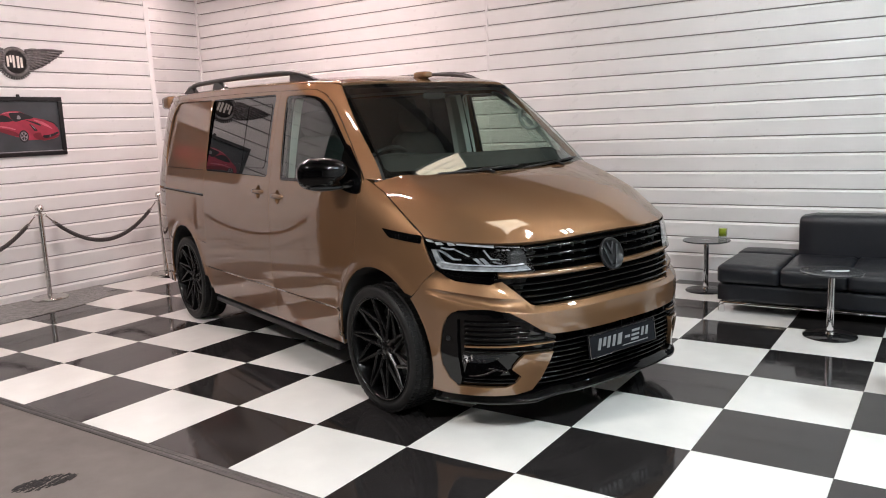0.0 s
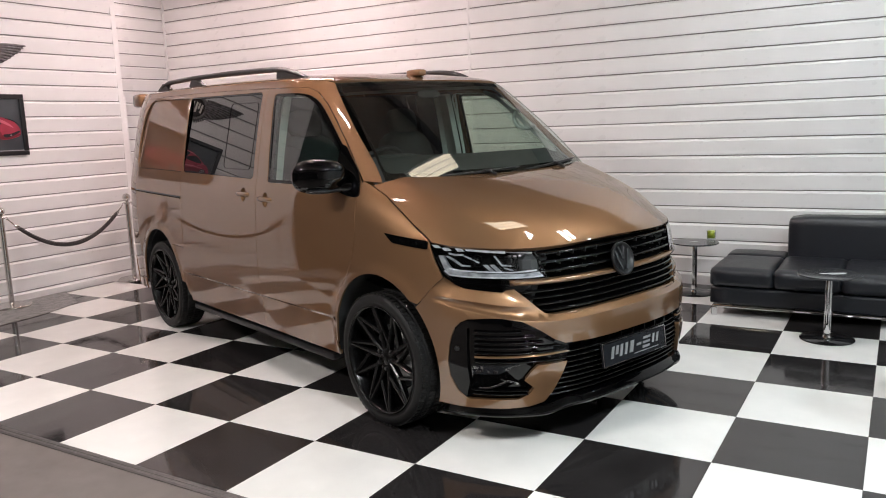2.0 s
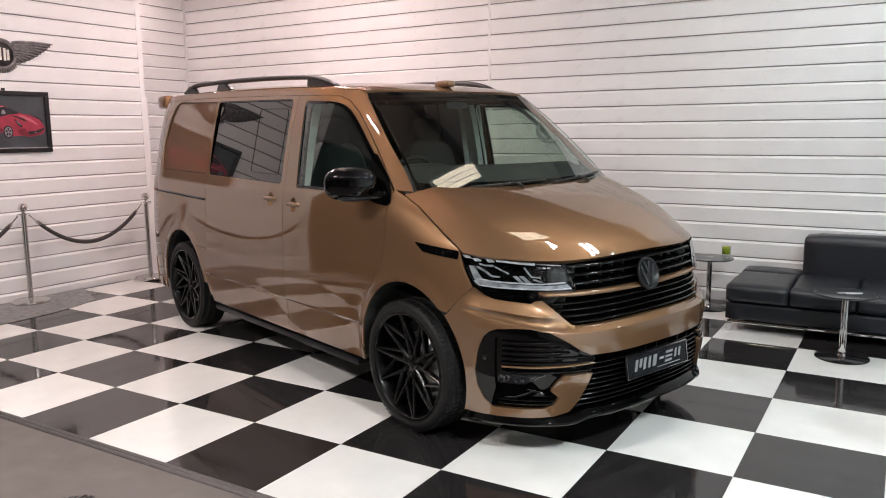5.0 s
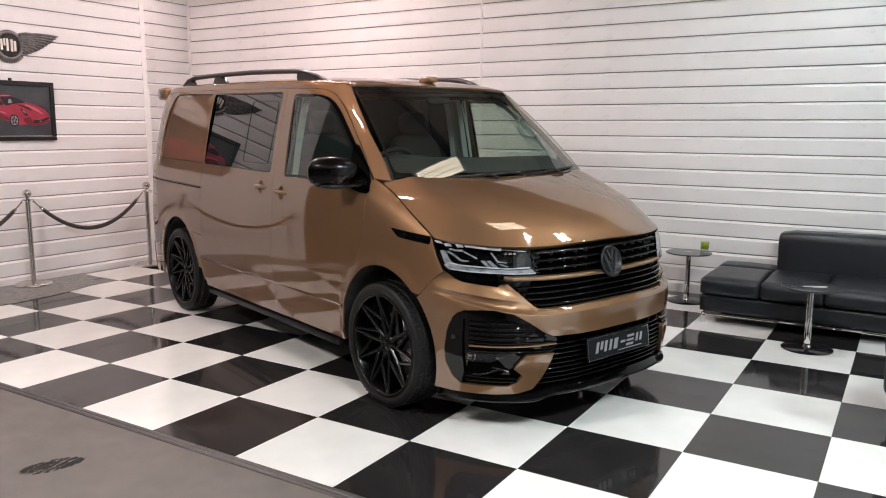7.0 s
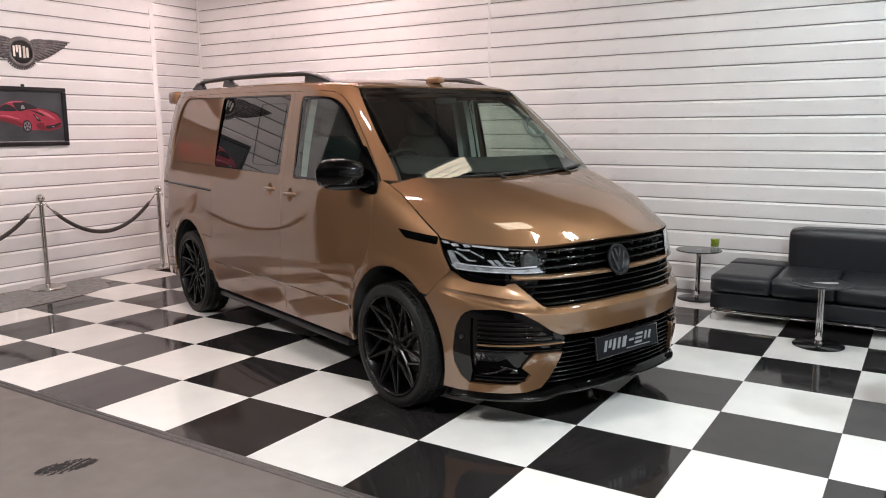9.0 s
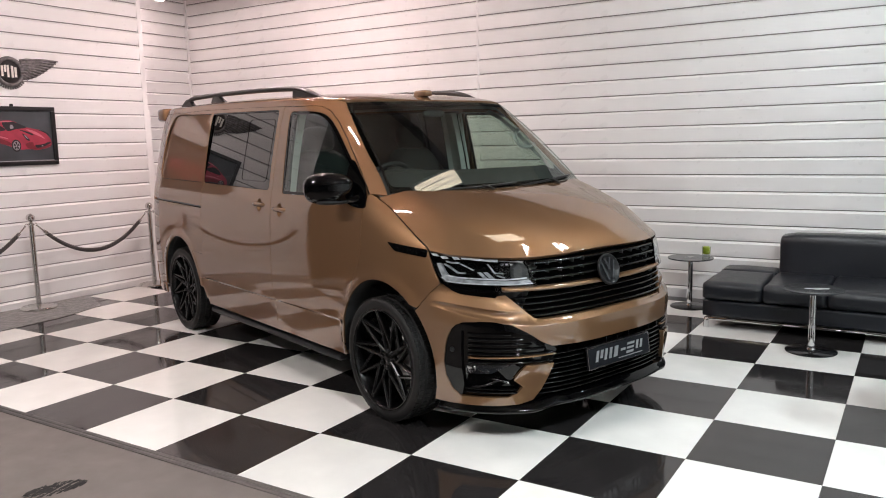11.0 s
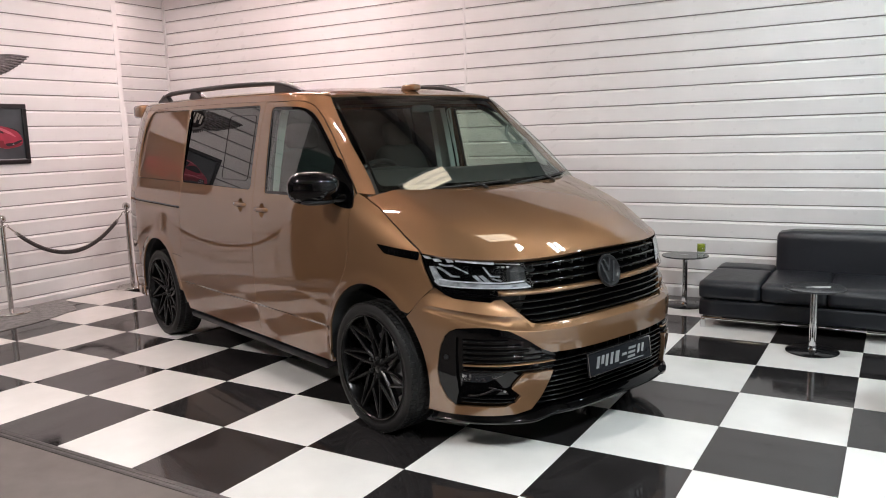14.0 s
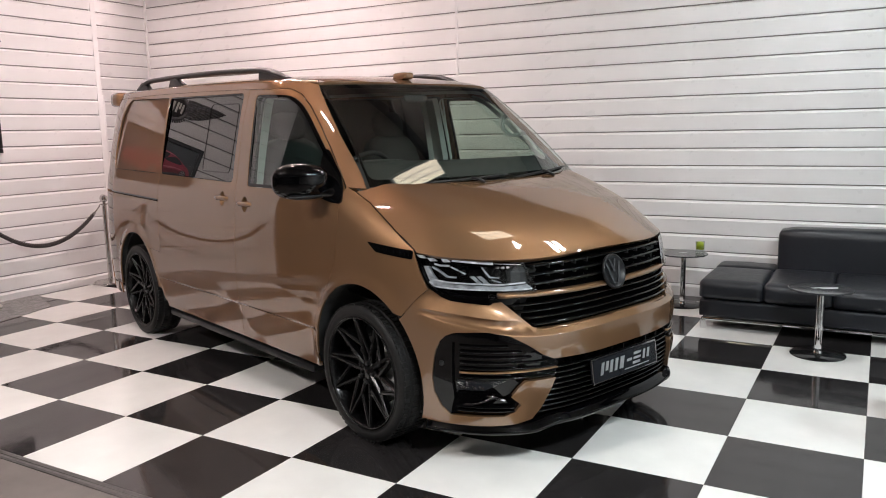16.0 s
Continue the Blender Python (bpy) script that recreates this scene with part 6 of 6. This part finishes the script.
def feather(line, radii, s=1):
    bm = bmesh.new()
    add_tube(bm, [E_M @ Vector((s * p.x, p.y, p.z)) for p in line], radii, 8)
    part("feather", bm, PEWTER, emblem, "", True)


for s in (-1, 1):
    back = [(0.07, 0.105), (0.16, 0.118), (0.30, 0.126), (0.44, 0.134), (0.500, 0.134), (0.47, 0.100), (0.42, 0.058), (0.35, 0.012), (0.28, -0.030), (0.20, -0.062), (0.12, -0.070), (0.07, -0.04)]
    part("wing_back", prism([(s * y, z) for y, z in back], 0.010, E_M, 0.003), PEWTER_DARK, emblem, "dark backing of a wing")
    tips = [(0.507, 0.130), (0.482, 0.106), (0.453, 0.082), (0.420, 0.056), (0.384, 0.032), (0.346, 0.008), (0.306, -0.014), (0.264, -0.036), (0.222, -0.054), (0.178, -0.068)]
    for k, (ty, tz) in enumerate(tips):
        root, tip = Vector((0.13 - 0.003 * k, 0.112 - 0.0165 * k, 0.012 + 0.0012 * (9 - k))), Vector((ty, tz, 0.012))
        line = spline([root, (root + tip) / 2 + Vector((0, 0.010 - 0.001 * k, 0.006)), tip], 6)
        feather(line, [0.0125 - 0.006 * (j / (len(line) - 1)) ** 3 for j in range(len(line))], s)
    for k in range(7):
        root, tip = Vector((0.105, 0.112 - 0.022 * k, 0.022)), Vector((0.255 - 0.016 * k, 0.122 - 0.026 * k, 0.024))
        feather(spline([root, (root + tip) / 2 + Vector((0, 0.008, 0.006)), tip], 5), [0.013] * 8 + [0.011, 0.008, 0.006], s)
for k in range(-6, 7):
    a = math.radians(270 + k * 8.5)
    feather([Vector((0.12 * math.cos(a), 0.12 * math.sin(a), 0.012)), Vector((0.172 * math.cos(a), 0.172 * math.sin(a) + 0.004, 0.010))], [0.011, 0.008])

# ---- sofa, armchair ----


def cushion(x0, x1, y0, y1, z0, z1, r=0.045, puff=0.012, seed=0, end=0.010):
    """A stuffed block: rounded, swollen on top and slightly creased."""
    bm = bmesh.new()
    bmesh.ops.create_cube(bm, size=2)
    bmesh.ops.subdivide_edges(bm, edges=bm.edges, cuts=15, use_grid_fill=True)
    hx, hy, hz = (x1 - x0) / 2, (y1 - y0) / 2, (z1 - z0) / 2
    rr, rx = min(r, hy, hz), min(end, hx)
    for v in bm.verts:
        p = Vector((v.co.x * hx, v.co.y * hy, v.co.z * hz))
        core = Vector((max(-hx + rx, min(hx - rx, p.x)), max(-hy + rr, min(hy - rr, p.y)), max(-hz + rr, min(hz - rr, p.z))))
        d = p - core
        d = Vector((d.x / rx, d.y / rr, d.z / rr))
        if d.length > 1:
            d.normalize()
        p = core + Vector((d.x * rx, d.y * rr, d.z * rr))
        swell = puff * (1 - (v.co.x) ** 2) * (1 - (v.co.y) ** 2)
        p.z += swell * (1 if v.co.z > 0 else 0)
        p.y -= puff * 0.6 * (1 - v.co.x ** 2) * (1 - v.co.z ** 2) * (1 if v.co.y < 0 else 0)
        crease = noise.noise(Vector((p.x * 7 + seed, p.y * 5, p.z * 9))) * 0.004
        v.co = p + p.normalized() * crease + Vector(((x0 + x1) / 2, (y0 + y1) / 2, (z0 + z1) / 2))
    return bm


def seating(name, x0, x1, y0, seams, back_from, label, category):
    """Low black seating on a bright rail: base, seat cushions between the seams, a back along the rear."""
    sofa = tagged(empty(name, pose(x0, y0, 0)), label, category)
    L = x1 - x0
    part("base", cushion(0.002, L, 0.002, 0.93, 0.093, 0.232, 0.022, 0.003), LEATHER, sofa, "black leather base", True)
    edges = [0.0] + [s - x0 for s in seams] + [L]
    for k, (a, b) in enumerate(zip(edges, edges[1:])):
        part("seat_cushion", cushion(a + 0.001, b - 0.001, -0.015, 0.66 if b <= back_from - x0 + 0.05 else 0.74, 0.228, 0.378, 0.055, 0.008, k * 3.1, 0.005), LEATHER, sofa, "black leather seat cushion", True)
    if back_from > x0 + 0.1:
        part("rear_pad", cushion(0.0, back_from - x0 - 0.002, 0.655, 0.94, 0.232, 0.380, 0.04, 0.010, 9.0), LEATHER, sofa, "black leather rear pad", True)
    part("backrest", cushion(back_from - x0, L, 0.70, 0.95, 0.30, 0.700, 0.055, 0.012, 5.0, 0.050), LEATHER, sofa, "black leather backrest", True)
    rail = bmesh.new()
    for y in (0.012, 0.90):
        add_box(rail, 0.02, L - 0.02, y - 0.012, y + 0.012, 0.070, 0.092, 0.007, 2)
    for x in (0.035, L - 0.035):
        add_box(rail, x - 0.012, x + 0.012, 0.06, 0.89, 0.070, 0.092, 0.004, 2)
    part("rail", rail, CHROME, sofa, "polished steel rail")
    for x in (0.035, L - 0.035):
        for y in (0.012, 0.90):
            part("leg", box(x - 0.022, x + 0.022, y - 0.012, y + 0.012, 0.0, 0.075, 0.004, 2), CHROME, sofa, "polished steel leg")
    return sofa


seating("sofa", 0.635, 2.95, 3.27, [1.09, 1.545, 2.0, 2.5], 1.10, "long low black leather sofa on a polished steel rail", "sofa")
chair = tagged(empty("armchair", pose(2.005, 1.27, 0)), "black leather armchair on polished steel legs", "armchair")
part("base", cushion(0.03, 0.80, 0.03, 0.78, 0.085, 0.225, 0.02, 0.003), LEATHER, chair, "", True)
part("seat_cushion", cushion(0.0, 0.80, 0.0, 0.70, 0.222, 0.40, 0.055, 0.014, 2.0, 0.040), LEATHER, chair, "", True)
part("backrest", cushion(-0.01, 0.80, 0.0, 0.24, 0.390, 0.72, 0.075, 0.010, 4.0, 0.060), LEATHER, chair, "", True)
frame_bars = bmesh.new()
for y in (0.06, 0.74):
    add_box(frame_bars, 0.04, 0.78, y - 0.012, y + 0.012, 0.064, 0.084, 0.004, 2)
part("rail", frame_bars, CHROME, chair)
for x in (0.06, 0.76):
    for y in (0.06, 0.74):
        part("leg", box(x - 0.022, x + 0.022, y - 0.014, y + 0.014, 0.0, 0.066, 0.004, 2), CHROME, chair)

# ---- side tables ----
TABLE_BASE = material("gloss_black_base", (0.012, 0.012, 0.013), 0.10, vary=0.1)


def side_table(x, y, turn):
    table = tagged(empty("side_table", pose(x, y, 0, 0, 0, turn)), "round dark glass side table with a chrome stem", "table", "side tables")
    part("base", lathe([(0.0, 0.0), (0.172, 0.0), (0.174, 0.004), (0.170, 0.009), (0.05, 0.013), (0.032, 0.016), (0.0, 0.016)], 64), TABLE_BASE, table, "round gloss black base", True)
    part("stem", lathe([(0.030, 0.012), (0.028, 0.022), (0.0236, 0.028), (0.0235, 0.032), (0.0235, 0.436), (0.023, 0.440), (0.0, 0.4401)], 28), CHROME, table, "chrome stem", True)
    part("mount", lathe([(0.024, 0.432), (0.060, 0.438), (0.062, 0.4445), (0.0, 0.4445)], 32), CHROME, table, "", True)
    part("tabletop", lathe([(0.0, 0.445), (0.198, 0.445), (0.201, 0.449), (0.200, 0.454), (0.197, 0.456), (0.0, 0.456)], 72), DARK_GLASS, table, "dark tinted glass top")


side_table(0.355, 4.00, 0)
side_table(1.490, 2.895, 0)

PAPER = material("leaflet_paper", (0.55, 0.56, 0.57), 0.4, vary=0.3, scale=30)
for x, y, s, turn in ((1.50, 2.90, 1.0, 14), (0.34, 4.0, 0.45, 30)):
    sheet = bmesh.new()
    for a, b, c, e in ((-0.075, -0.010, 0.028, 0.030), (-0.02, -0.022, 0.085, 0.012), (0.01, 0.012, 0.09, 0.034)):
        add_prism(sheet, [(s * a, s * b), (s * (a + 0.02), s * (b - 0.012)), (s * c, s * (e - 0.022)), (s * (c + 0.01), s * e), (s * (a + 0.035), s * (b + 0.016))], 0.0008, pose(x, y, 0.4565, 0, 0, turn))
    bmesh.ops.recalc_face_normals(sheet, faces=sheet.faces)
    tagged(mesh_object("leaflet", sheet, PAPER), "small pale leaflet scraps lying on the glass top", "leaflet")

GREEN_WAX = material("green_wax", (0.60, 0.70, 0.045), 0.45, vary=0.12, scale=30)
CLEAR = glass("clear_glass", (0.90, 0.93, 0.90))
cup = tagged(empty("candle_glass", pose(0.480, 4.055, 0.456)), "small clear glass with a green candle on a side table", "candle")
part("glass", lathe([(0.0, 0.001), (0.034, 0.001), (0.036, 0.004), (0.0375, 0.098), (0.0355, 0.098), (0.0345, 0.030), (0.0, 0.030)], 28), CLEAR, cup, "clear glass", True)
part("wax", lathe([(0.0, 0.032), (0.0335, 0.032), (0.0346, 0.094), (0.0, 0.092)], 28), GREEN_WAX, cup, "green wax", True)

# ---- dark scuffed print on the vinyl ----
MARK = material("floor_print", (0.010, 0.009, 0.009), 0.75, vary=0.4, scale=60)
rng = random.Random(4)
mark = bmesh.new()
for k in range(480):
    a = rng.uniform(-0.112, 0.112)
    b = -0.012 + 0.5 * a + 0.070 * (1 - (abs(a) / 0.125) ** 2.5) * max(-1.0, min(1.0, rng.gauss(0, 0.6)))
    across = a - 0.35 * b - 0.022  # distance from a slanting pair of bare stripes
    if abs(across) < 0.007 or abs(across - 0.030) < 0.006 or (a < -0.03 and b < -0.05 and rng.random() < 0.6):
        continue
    size, turn = rng.uniform(0.0035, 0.0085), rng.uniform(0.7, 1.9)
    pts = []
    for t in (0.3, 1.2, 2.4, 3.3, 4.2, 5.4):
        p, q = 2.0 * size * rng.uniform(0.7, 1.3) * math.cos(t), 0.55 * size * rng.uniform(0.7, 1.3) * math.sin(t)
        pts.append((a + p * math.cos(turn) - q * math.sin(turn), b + p * math.sin(turn) + q * math.cos(turn)))
    add_prism(mark, pts, 0.0006 + 0.000004 * k, pose(-1.256, -1.105, -0.0058, 0, 0, 31))
bmesh.ops.recalc_face_normals(mark, faces=mark.faces)
tagged(mesh_object("floor_print", mark, MARK), "dark scuffed print on the grey vinyl floor", "mark", kind="stuff")

# ---- pieces of the walls and floor ----
clad(wall_back, (RECESS_X, BACK_Y), 0, SEAM_X - 0.012 - RECESS_X, BACK_Z0, TOP)
clad(wall_back, (SEAM_X + 0.012, BACK_Y), 0, RIGHT_X - SEAM_X - 0.012, BACK_Z0, TOP)
clad(wall_left, (LEFT_X, BOARDS_FROM), 90, LEFT_END - 0.05 - BOARDS_FROM, LEFT_Z0, TOP)
clad(wall_recess, (RECESS_X, LEFT_END - 0.4), 90, BACK_Y - LEFT_END + 0.4, RECESS_Z0, TOP)
clad(wall_right, (RIGHT_X, BACK_Y), -90, BACK_Y - FRONT_Y, BACK_Z0, TOP)
lay_tiles(floor)
